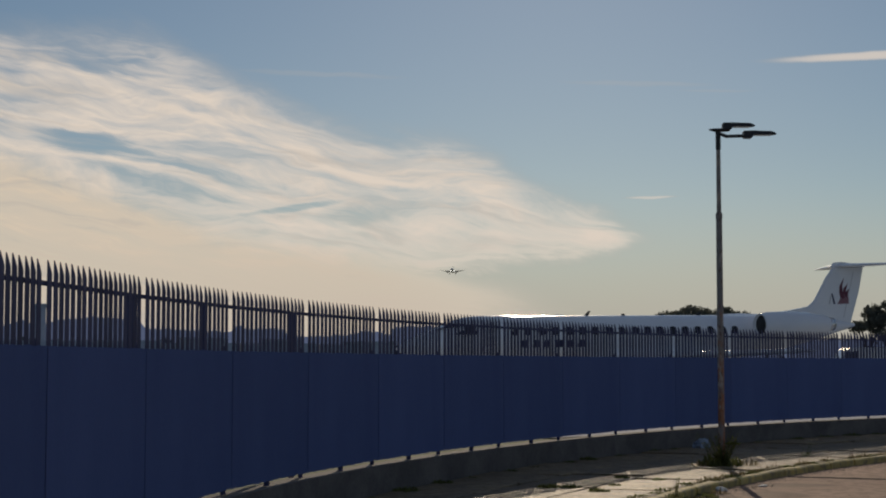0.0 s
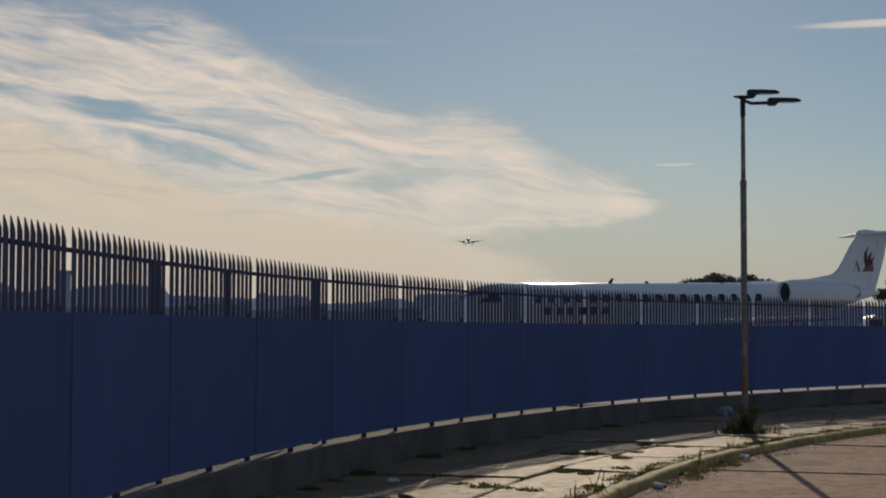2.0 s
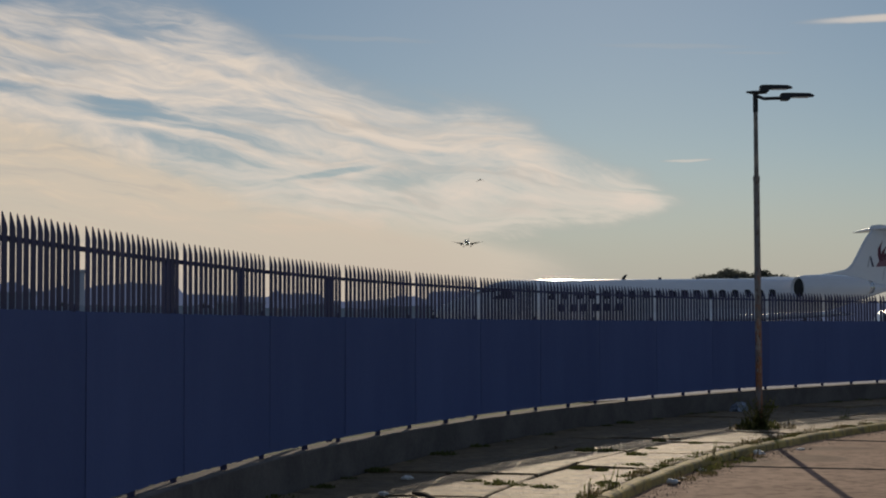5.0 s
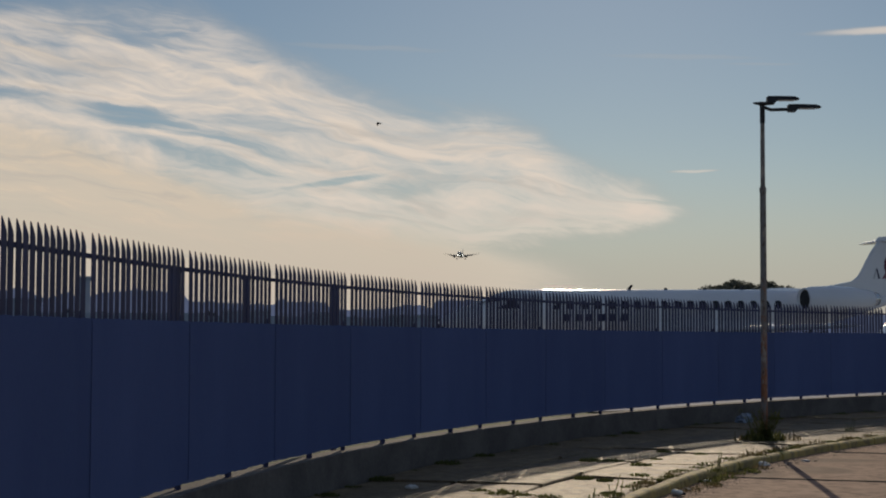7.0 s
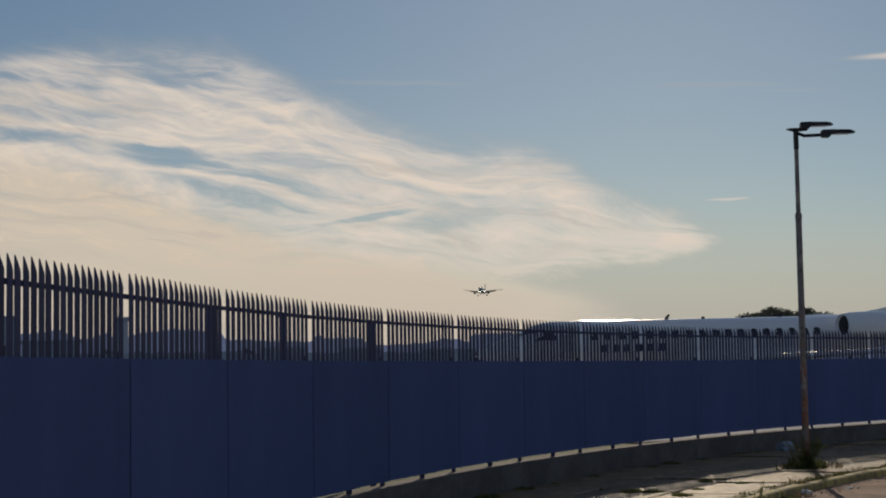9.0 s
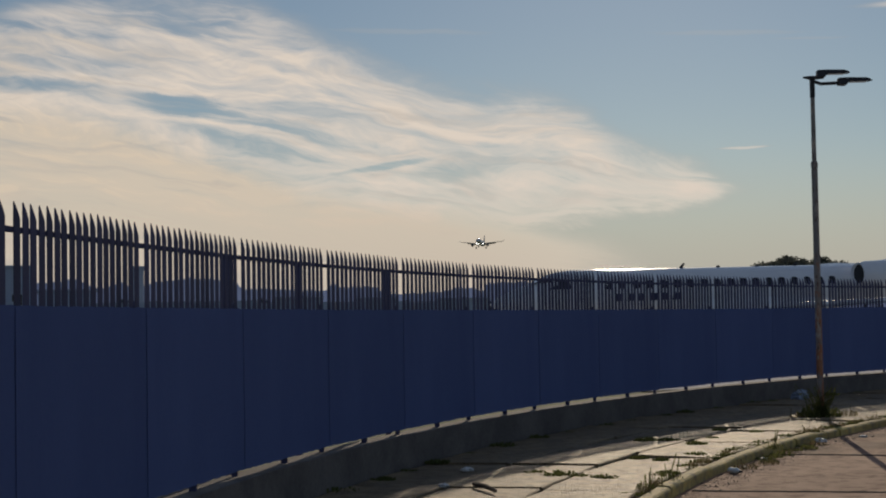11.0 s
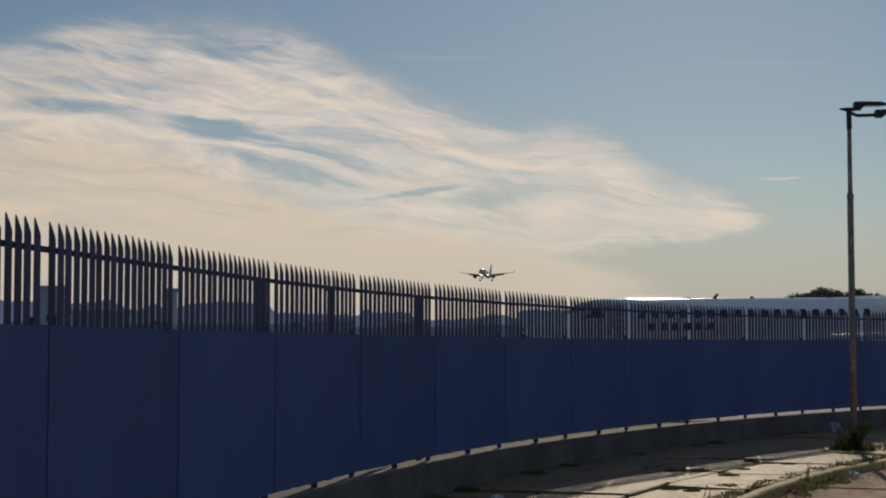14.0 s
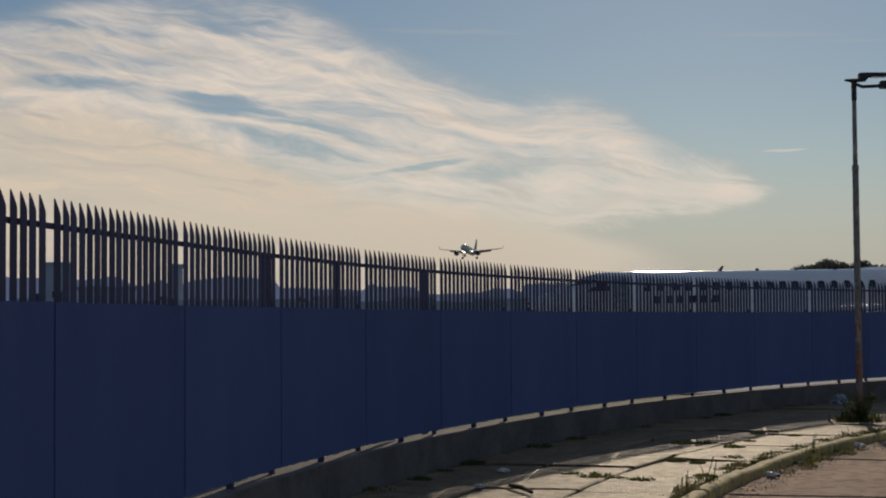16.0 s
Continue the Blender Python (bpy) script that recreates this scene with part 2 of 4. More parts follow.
# ---- sky backdrop: thin high cloud far behind everything ----
def cloud_material():
    n = Nodes("thin high cloud")
    geo = n.put("ShaderNodeTexCoord").outputs["Object"]
    sep = n.put("ShaderNodeSeparateXYZ", (0, geo))
    X, Y, Z = sep.outputs
    flat = n.math('SQRT', n.math('ADD', n.math('MULTIPLY', X, X), n.math('MULTIPLY', Y, Y)))
    az = n.math('MULTIPLY', n.math('ARCTAN2', X, Y), 57.2958)     # degrees round and up on the sheet
    el = n.math('MULTIPLY', n.math('ARCTAN2', Z, flat), 57.2958)
    P = lambda vx, vz, s, d=6.0, ro=0.55, w=0.0, off=0.0, lean=0.0: n.noise(
        n.put("ShaderNodeCombineXYZ", (0, n.math('MULTIPLY', az, vx)), (1, n.math('ADD', n.math('MULTIPLY', el, vz), n.math('MULTIPLY', az, lean))), (2, off)).outputs[0], s, d, ro, w)
    warp = n.math('SUBTRACT', P(0.16, 0.42, 1.0, 4, 0.5, 0.0, 3.1, 0.06), 0.5)
    curl = n.math('SUBTRACT', P(0.45, 1.0, 1.0, 6, 0.58, 0.8, 9.4, 0.25), 0.5)
    fray = n.math('ADD', n.math('MULTIPLY', warp, 1.2), n.math('MULTIPLY', curl, 1.0))
    elw = n.math('ADD', el, fray)
    azw = n.math('ADD', az, n.math('MULTIPLY', curl, 3.0))

    def line(points):
        """A height that follows corner points (degrees round, degrees up)."""
        r = n.put("ShaderNodeFloatCurve", (1, n.math('DIVIDE', n.math('ADD', az, 24.0), 40.0)))
        c = r.mapping.curves[0]
        for k, (a, e) in enumerate(points):
            u, v = (a + 24) / 40, e / 16
            if k < 2:
                c.points[k].location = (u, v)
            else:
                c.points.new(u, v)
        r.mapping.update()
        return n.math('MULTIPLY', r.outputs[0], 16.0)

    top = line([(-24, 11.0), (-19.7, 10.1), (-16.4, 10.9), (-13.5, 11.0), (-10.9, 11.1), (-8.4, 10.0), (-5.8, 8.9), (-2.1, 7.8), (1.0, 7.35), (3.0, 6.0), (5.5, 5.3), (7.2, 4.5), (16, 3.0)])
    bottom = line([(-24, 0.0), (-7, 0.4), (-3, 2.2), (0.5, 3.1), (3, 3.55), (5.5, 3.8), (7.2, 4.3), (16, 4.6)])
    lobe_top = line([(-24, 7.9), (-19.7, 7.75), (-14.7, 7.25), (-12.45, 6.4), (-9.75, 5.6), (-7.7, 4.75), (-3.5, 4.1), (1, 3.2), (5, 2.5), (16, 1.0)])
    inside = n.step(n.math('SUBTRACT', top, elw), -0.9, 1.1)
    above = n.step(n.math('SUBTRACT', elw, bottom), -0.55, 0.65)
    tip = n.step(azw, 8.3, 5.6)
    body = n.math('MULTIPLY', n.math('MULTIPLY', inside, above), tip)
    # long soft streaks running down with the bank, and fine fibres
    flow = n.math('ADD', el, n.math('MULTIPLY', warp, 2.4))

    def fibres(vx, vz, lean, off, w, d, ro):
        p = n.put("ShaderNodeCombineXYZ", (0, n.math('MULTIPLY', az, vx)), (1, n.math('ADD', n.math('MULTIPLY', flow, vz), n.math('MULTIPLY', az, lean))), (2, off)).outputs[0]
        return n.noise(p, 1.0, d, ro, w)

    st = n.step(fibres(0.15, 0.75, 0.13, 7.7, 1.2, 7, 0.56), 0.36, 0.62)
    fine = n.step(fibres(0.30, 2.0, 0.34, 1.3, 1.5, 7, 0.58), 0.30, 0.72)
    dens = n.math('MULTIPLY', body, n.math('ADD', 0.36, n.math('ADD', n.math('MULTIPLY', st, 0.42), n.math('MULTIPLY', fine, 0.36))), clamp=True)

    def blob(a0, e0, ra, re, lean=0.0, amp=1.0, wob=0.45, bend=0.0):
        x = n.math('SUBTRACT', az, a0)
        da = n.math('DIVIDE', x, ra)
        e = n.math('ADD', n.math('ADD', el, n.math('MULTIPLY', fray, wob)), n.math('ADD', n.math('MULTIPLY', x, lean), n.math('MULTIPLY', n.math('MULTIPLY', x, x), bend)))
        de = n.math('DIVIDE', n.math('SUBTRACT', e, e0), re)
        q = n.math('ADD', n.math('MULTIPLY', da, da), n.math('MULTIPLY', de, de))
        return n.math('MULTIPLY', n.step(q, 1.15, 0.05), amp)

    lobe = n.math('MULTIPLY', n.step(n.math('SUBTRACT', lobe_top, n.math('ADD', el, n.math('MULTIPLY', fray, 0.45))), -0.35, 0.9), n.step(az, 6.0, -3.0))
    for h in [(-12.4, 7.55, 2.1, 0.52, 0.12, 0.80, 0.9), (-10.6, 7.05, 3.4, 0.26, 0.16, 0.65, 0.5), (-17.3, 8.15, 2.7, 0.34, 0.02, 0.72, 0.5), (-15.6, 8.9, 3.2, 0.40, 0.10, 0.5), (-5.2, 5.42, 1.9, 0.16, -0.15, 0.85, 0.15, 0.0),
              (-3.2, 5.1, 1.6, 0.40, -0.05, 0.5), (-12.0, 10.3, 4.0, 0.5, 0.08, 0.55), (-16.5, 10.1, 3.0, 0.35, 0.1, 0.55), (4.6, 6.0, 1.6, 0.3, 0.25, 0.6), (-6.5, 6.2, 2.4, 0.25, 0.2, 0.45), (-10.2, 6.25, 3.4, 0.34, 0.26, 0.5, 0.5)]:
        dens = n.math('MULTIPLY', dens, n.math('SUBTRACT', 1.0, n.math('MULTIPLY', blob(*h), n.math('SUBTRACT', 1.1, n.math('MULTIPLY', fine, 0.45)))))
    for w in [(-4.8, 5.78, 1.8, 0.10, -0.13, 0.9, 0.12, 0.0), (-12.8, 8.75, 2.2, 0.22, 0.15, 0.8), (-2.5, 6.6, 4.5, 0.5, 0.24, 0.75), (3.2, 4.6, 3.0, 0.55, 0.05, 0.8), (-8.5, 8.1, 4.0, 0.45, 0.27, 0.7)]:
        dens = n.math('MAXIMUM', dens, n.math('MULTIPLY', blob(*w), n.math('ADD', 0.7, n.math('MULTIPLY', fine, 0.4))))
    dens = n.math('MAXIMUM', dens, n.math('MULTIPLY', lobe, n.math('ADD', 0.72, n.math('ADD', n.math('MULTIPLY', st, 0.16), n.math('MULTIPLY', fine, 0.10)))))
    for w in [(15.4, 10.36, 4.6, 0.19, 0.004, 0.75, 0.12), (7.25, 5.78, 1.05, 0.065, -0.015, 0.5, 0.12), (-4.4, 10.05, 3.4, 0.13, 0.03, 0.17, 0.25), (6.8, 9.72, 3.0, 0.11, 0.035, 0.17, 0.2), (9.6, 9.4, 1.5, 0.06, 0.03, 0.15, 0.1)]:
        dens = n.math('MAXIMUM', dens, blob(*w))
    # soft rims of the sheet
    rim = n.math('MULTIPLY', n.math('MULTIPLY', n.step(az, -38.0, -26.0), n.step(az, 34.0, 24.0)), n.step(el, 17.5, 14.5))
    dens = n.math('MULTIPLY', dens, rim, clamp=True)
    veil = n.math('MULTIPLY', n.math('MULTIPLY', n.step(el, 6.5, 0.0), 0.9), rim)
    alpha = n.math('SUBTRACT', 1.0, n.math('MULTIPLY', n.math('SUBTRACT', 1.0, dens), n.math('SUBTRACT', 1.0, veil)))
    # thicker parts stand greyer against the light, and a few dark threads cross the low bank
    shade = n.step(fibres(0.13, 0.95, 0.08, 4.4, 1.0, 6, 0.55), 0.50, 0.70)
    for w in [(-18.5, 7.1, 1.0, 0.10, 0.2, 1.0, 0.1), (-13.6, 6.15, 1.3, 0.08, 0.24, 0.7, 0.1)]:
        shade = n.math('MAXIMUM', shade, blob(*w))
    cream = n.mix(lobe, (0.73, 0.63, 0.53), (0.66, 0.55, 0.425))
    cream = n.mix(n.math('MULTIPLY', n.step(el, 5.2, 0.8), 0.6), cream, (0.52, 0.45, 0.385))
    cream = n.mix(n.math('MULTIPLY', shade, 0.55), cream, (0.47, 0.425, 0.375))
    col = n.mix(n.step(dens, 0.0, 0.55), (0.39, 0.372, 0.34), cream)
    em = n.put("ShaderNodeEmission", (0, col), (1, CLOUD_GLOW))
    tr = n.put("ShaderNodeBsdfTransparent")
    mx = n.put("ShaderNodeMixShader", (0, alpha), (1, tr.outputs[0]), (2, em.outputs[0]))
    n.t.links.new(mx.outputs[0], n.out.inputs[0])
    return n.mat




def build_cloud_sheet():
    """A band of a sphere, 4.4 km off."""
    bm = bmesh.new()
    na, ne, D = 72, 22, 4400.0
    rows = []
    for j in range(ne + 1):
        e = radians(-1.0 + 19.0 * j / ne)
        rows.append([bm.verts.new((D * math.sin(a) * math.cos(e), D * math.cos(a) * math.cos(e), D * math.sin(e)))
                     for a in [radians(-38 + 72 * i / na) for i in range(na + 1)]])
    for a, b in zip(rows, rows[1:]):
        for i in range(na):
            bm.faces.new((a[i], a[i + 1], b[i + 1], b[i]))
    ob = part("backdrop", bm, cloud_material(), smooth=True, at=pose(0, 0, 1.55))
    tagged(ob, "thin streaky cream cloud bank low in a hazy blue sky", "sky", kind="structure")


build_cloud_sheet()


def build_fill_dome():
    """Unseen glowing dome added overhead and behind to lift the shade; open where the sun stands."""
    n = Nodes("fill light dome")
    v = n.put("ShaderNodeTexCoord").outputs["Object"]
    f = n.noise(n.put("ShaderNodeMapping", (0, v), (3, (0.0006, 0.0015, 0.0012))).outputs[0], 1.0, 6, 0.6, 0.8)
    # emission is added fill light, streaked by noise like cloud
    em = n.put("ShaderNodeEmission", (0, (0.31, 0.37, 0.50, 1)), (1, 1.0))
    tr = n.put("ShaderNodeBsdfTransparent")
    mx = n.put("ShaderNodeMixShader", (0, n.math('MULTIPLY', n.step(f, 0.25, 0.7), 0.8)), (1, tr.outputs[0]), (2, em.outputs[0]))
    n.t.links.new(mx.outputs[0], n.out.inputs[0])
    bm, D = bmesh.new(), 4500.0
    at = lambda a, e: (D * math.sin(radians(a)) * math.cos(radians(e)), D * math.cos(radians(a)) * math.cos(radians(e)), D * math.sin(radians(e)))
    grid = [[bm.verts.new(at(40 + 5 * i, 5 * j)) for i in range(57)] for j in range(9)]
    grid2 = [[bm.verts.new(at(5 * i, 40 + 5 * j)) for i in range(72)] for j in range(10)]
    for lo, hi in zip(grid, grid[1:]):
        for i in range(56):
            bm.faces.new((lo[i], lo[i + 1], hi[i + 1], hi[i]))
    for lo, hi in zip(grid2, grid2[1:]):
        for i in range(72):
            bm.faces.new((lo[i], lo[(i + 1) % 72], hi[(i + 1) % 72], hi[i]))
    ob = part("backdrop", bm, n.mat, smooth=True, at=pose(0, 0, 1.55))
    tagged(ob, "unseen glowing dome added to brighten the shaded sides", "sky", kind="structure")


build_fill_dome()


def build_skyline():
    """Woods and roofs far across the plain, 1.6 km off; their haze is put in as a glow."""
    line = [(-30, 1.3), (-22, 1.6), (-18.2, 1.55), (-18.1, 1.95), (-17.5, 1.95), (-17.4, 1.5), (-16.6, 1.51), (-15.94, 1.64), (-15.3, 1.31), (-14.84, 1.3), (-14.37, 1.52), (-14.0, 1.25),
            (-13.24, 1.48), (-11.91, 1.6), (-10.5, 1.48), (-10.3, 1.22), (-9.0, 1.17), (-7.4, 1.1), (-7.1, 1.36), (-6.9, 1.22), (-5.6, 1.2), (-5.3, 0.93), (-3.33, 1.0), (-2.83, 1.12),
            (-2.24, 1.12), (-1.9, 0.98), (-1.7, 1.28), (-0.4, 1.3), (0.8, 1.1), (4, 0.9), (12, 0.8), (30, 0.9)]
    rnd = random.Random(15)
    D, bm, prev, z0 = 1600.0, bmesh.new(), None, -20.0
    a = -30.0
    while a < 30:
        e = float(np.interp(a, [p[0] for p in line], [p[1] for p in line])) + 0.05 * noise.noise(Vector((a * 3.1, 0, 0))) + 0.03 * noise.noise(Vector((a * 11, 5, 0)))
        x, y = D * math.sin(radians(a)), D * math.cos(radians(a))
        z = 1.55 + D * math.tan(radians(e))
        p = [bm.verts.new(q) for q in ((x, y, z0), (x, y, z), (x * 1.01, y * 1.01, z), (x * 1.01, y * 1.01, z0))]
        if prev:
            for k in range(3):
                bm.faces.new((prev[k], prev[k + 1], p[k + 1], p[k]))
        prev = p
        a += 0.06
    # blue-grey emission stands in for haze; the outline lights itself
    n = Nodes("glowing haze")
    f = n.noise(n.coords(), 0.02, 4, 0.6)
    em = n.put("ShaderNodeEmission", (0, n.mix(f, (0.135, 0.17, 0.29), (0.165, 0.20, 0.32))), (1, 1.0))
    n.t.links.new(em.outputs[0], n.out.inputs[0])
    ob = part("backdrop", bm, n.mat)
    tagged(ob, "far skyline of woods and roofs, its blue-grey haze a glow", "skyline", kind="structure")


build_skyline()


# ---- ground ----
def ground_height(x, y):
    """Flat by the fence, rising a little to the apron, level to the horizon."""
    r = math.hypot(x - CX, y - CY) - FENCE_R
    far = max(0.0, min(1.0, (r - 6) / 30))
    inside = far * far * (3 - 2 * far) * 0.43
    return inside - 0.16 if r > 0 else -0.16


def build_ground():
    bm = bmesh.new()
    rr = [0, 20, 30, 34, 36, 38, 39, 40.5, 43, 46, 50, 55, 60, 66, 72, 80, 95, 120, 160, 240, 400, 800, 1600, 3000, 4600]
    n = 96
    rings = []
    for r in rr[1:]:
        rings.append([bm.verts.new((CX + r * math.cos(2 * math.pi * i / n), CY + r * math.sin(2 * math.pi * i / n), 0)) for i in range(n)])
    c = bm.verts.new((CX, CY, 0))
    for i in range(n):
        bm.faces.new((c, rings[0][i], rings[0][(i + 1) % n]))
    for a, b in zip(rings, rings[1:]):
        for i in range(n):
            bm.faces.new((a[i], b[i], b[(i + 1) % n], a[(i + 1) % n]))
    for v in bm.verts:
        v.co.z = ground_height(v.co.x, v.co.y)
    ob = part("ground", bm, M_GRASS, smooth=True)
    tagged(ob, "flat airfield of dry yellow-green grass", "ground", kind="structure")


build_ground()


def build_apron():
    """Concrete that starts a little beyond the fence and runs under the parked jet."""
    bm = bmesh.new()
    rows = []
    for i in range(61):
        x = -60 + 2.5 * i
        if x < 2:
            y0 = 41 + (2 - x) * 0.9
        else:
            y0 = CY + math.sqrt(max(0.0, (FENCE_R + 5.5) ** 2 - (x - CX) ** 2)) if abs(x - CX) < FENCE_R else 44.0
            y0 = max(y0, 36.0)
        rows.append([bm.verts.new((x, y0 + (150 - y0) * (k / 24) ** 1.3, 0)) for k in range(25)])
    for a, b in zip(rows, rows[1:]):
        for k in range(24):
            bm.faces.new((a[k], b[k], b[k + 1], a[k + 1]))
    for v in bm.verts:
        v.co.z = ground_height(v.co.x, v.co.y) + 0.04
    tagged(part("apron", bm, M_APRON, smooth=True), "pale grey concrete aircraft apron", "apron", kind="structure")


build_apron()


# ---- road, kerb, pavement, plinth ----
A0, A1 = -26.0, 66.0


def kerb_r(deg):
    """Radius of the pavement's outer edge."""
    return 35.72 - 0.045 * (max(-4.0, min(44.0, deg)) - 12)


def build_road():
    bm = bmesh.new()
    rings = []
    for i in range(121):
        a = A0 + (A1 - A0) * i / 120
        r0, r1 = kerb_r(a) - 9.5, kerb_r(a) - 0.02
        rings.append([on_arc(r0, a, -0.3), on_arc(r1, a, -0.3), on_arc(r1, a, -0.10), on_arc(r0, a, -0.10)])
    loft(bm, rings)
    tagged(part("road", bm, M_ROAD), "worn tan concrete road with cracks and grit along the kerb", "road", kind="structure")


build_road()


def build_plinth():
    bm = bmesh.new()
    arc_strip(bm, FENCE_R - 0.12, FENCE_R + 0.14, A0, A1, -0.3, 0.335, 150)
    tagged(part("plinth_wall", bm, M_CONC), "low weathered concrete plinth wall under a steel fence", "low wall", kind="structure")


build_plinth()


POSTS = [0.18, 3.33, 6.6, 10.08, 13.53, 17.05, 20.53, 23.85, 27.41, 30.89, 34.33, 37.79, 41.24, 44.56]
POSTS = [POSTS[0] - 3.4 * k for k in range(6, 0, -1)] + POSTS + [POSTS[-1] + 3.4 * k for k in range(1, 6)]


def pale_mesh(w):
    """A flat steel pale with a slanted pointed head."""
    zt, zb = 2.238, 0.405
    bm = bmesh.new()
    out = [(-w / 2, zb), (w / 2, zb), (w / 2, zt - 0.095), (w / 2 - 0.008, zt - 0.078), (w * 0.12, zt - 0.048), (-w * 0.22, zt - 0.018), (-w / 2 + 0.005, zt), (-w / 2, zt - 0.008)]
    loft(bm, [[(x, y, z) for x, z in out] for y in (-0.0025, 0.0025)])
    return mesh_of(bm, "pale", M_PALE)


def build_fence():
    pm = pale_mesh(0.084)
    rnd = random.Random(4)
    post_me = mesh_of(box(bmesh.new(), -0.022, 0.022, 0.034, 0.074, 0.30, 1.715, 0.004), "post", M_NAVY)
    foot_me = mesh_of(box(bmesh.new(), -0.022, 0.022, 0.005, 0.055, 0.30, 0.60, 0.004), "foot", M_NAVY)
    for k, (d0, d1) in enumerate(zip(POSTS, POSTS[1:])):
        p0, p1 = on_arc(FENCE_R, d0), on_arc(FENCE_R, d1)
        L = (p1 - p0).length
        pitch = (L - 0.085) / 18
        m = Matrix.Translation(p0) @ pose(0, 0, 0, 0, 0, math.degrees(math.atan2(p1.y - p0.y, p1.x - p0.x)))
        panel = empty("fence_panel", "dark navy steel palisade panel faced with blue sheeting", "fence panel", "fence panels on the plinth", at=m)
        for i in range(18):
            share("pale", pm, panel, pose(0.0425 + pitch * (i + 0.5) + rnd.uniform(-0.0012, 0.0012), 0, rnd.uniform(-0.004, 0.004), 0, rnd.uniform(-0.2, 0.2), rnd.uniform(-0.7, 0.7)))
        for z in (0.55, 2.083):
            part("rail", box(bmesh.new(), -0.001, L + 0.001, 0.008, 0.030, z - 0.017, z + 0.017, 0.003), M_NAVY, panel)
        bm = bmesh.new()          # sheeting, a little rippled, with uneven rims
        nx, grid = 36, []
        x0, x1 = -0.012, L + 0.008
        for z in (0.390, 0.70, 1.05, 1.40, 1.668):
            grid.append([(x0 + (x1 - x0) * i / nx, -0.030 + 0.0002 * math.sin(i * 1.35 + z * 2 + k) + 0.0012 * math.sin(i * 0.37 + k * 2 + z * 3) - 0.003 * math.sin(math.pi * i / nx),
                          z + (rnd.uniform(-0.005, 0.005) if z in (0.390, 1.668) else 0)) for i in range(nx + 1)])
        web = [[bm.verts.new(p) for p in g] for g in grid]
        for lo, hi in zip(web, web[1:]):
            for i in range(nx):
                bm.faces.new((lo[i], lo[i + 1], hi[i + 1], hi[i]))
        part("sheeting", bm, M_SHEET, panel, "plain dark blue sheeting")
        # made-up thin strip that only draws the faint line at each post
        part("cover_strip", box(bmesh.new(), -0.006, 0.006, -0.0365, -0.0350, 0.41, 1.655), M_SHEET, panel)
        share("post", post_me, panel, pose(0, 0, 0))
        share("foot", foot_me, panel, pose(L / 2, 0, 0))


build_fence()


def build_back_posts():
    """Taller dark posts that stand just behind the fence."""
    for az, w in ((-10.74, 0.042), (-8.35, 0.03), (-5.26, 0.03)):
        a = radians(az)
        d = Vector((math.sin(a), math.cos(a), 0))
        # walk out along this bearing until 0.5 m beyond the fence
        k = next(k for k in range(200, 4000) if math.hypot(d.x * k / 100 - CX, d.y * k / 100 - CY) > FENCE_R + 0.5 and k > 800)
        p = d * (k / 100)
        post = empty("steel_post", "dark square steel post standing behind the fence", "post", "posts behind the fence", at=pose(p.x, p.y, -0.16, 0, 0, 10))
        part("shaft", box(bmesh.new(), -w, w, -0.05, 0.05, 0, 2.26, 0.006), M_NAVY, post)
        part("cap", box(bmesh.new(), -w - 0.005, w + 0.005, -0.055, 0.055, 2.26, 2.285, 0.005), M_NAVY, post)


build_back_posts()


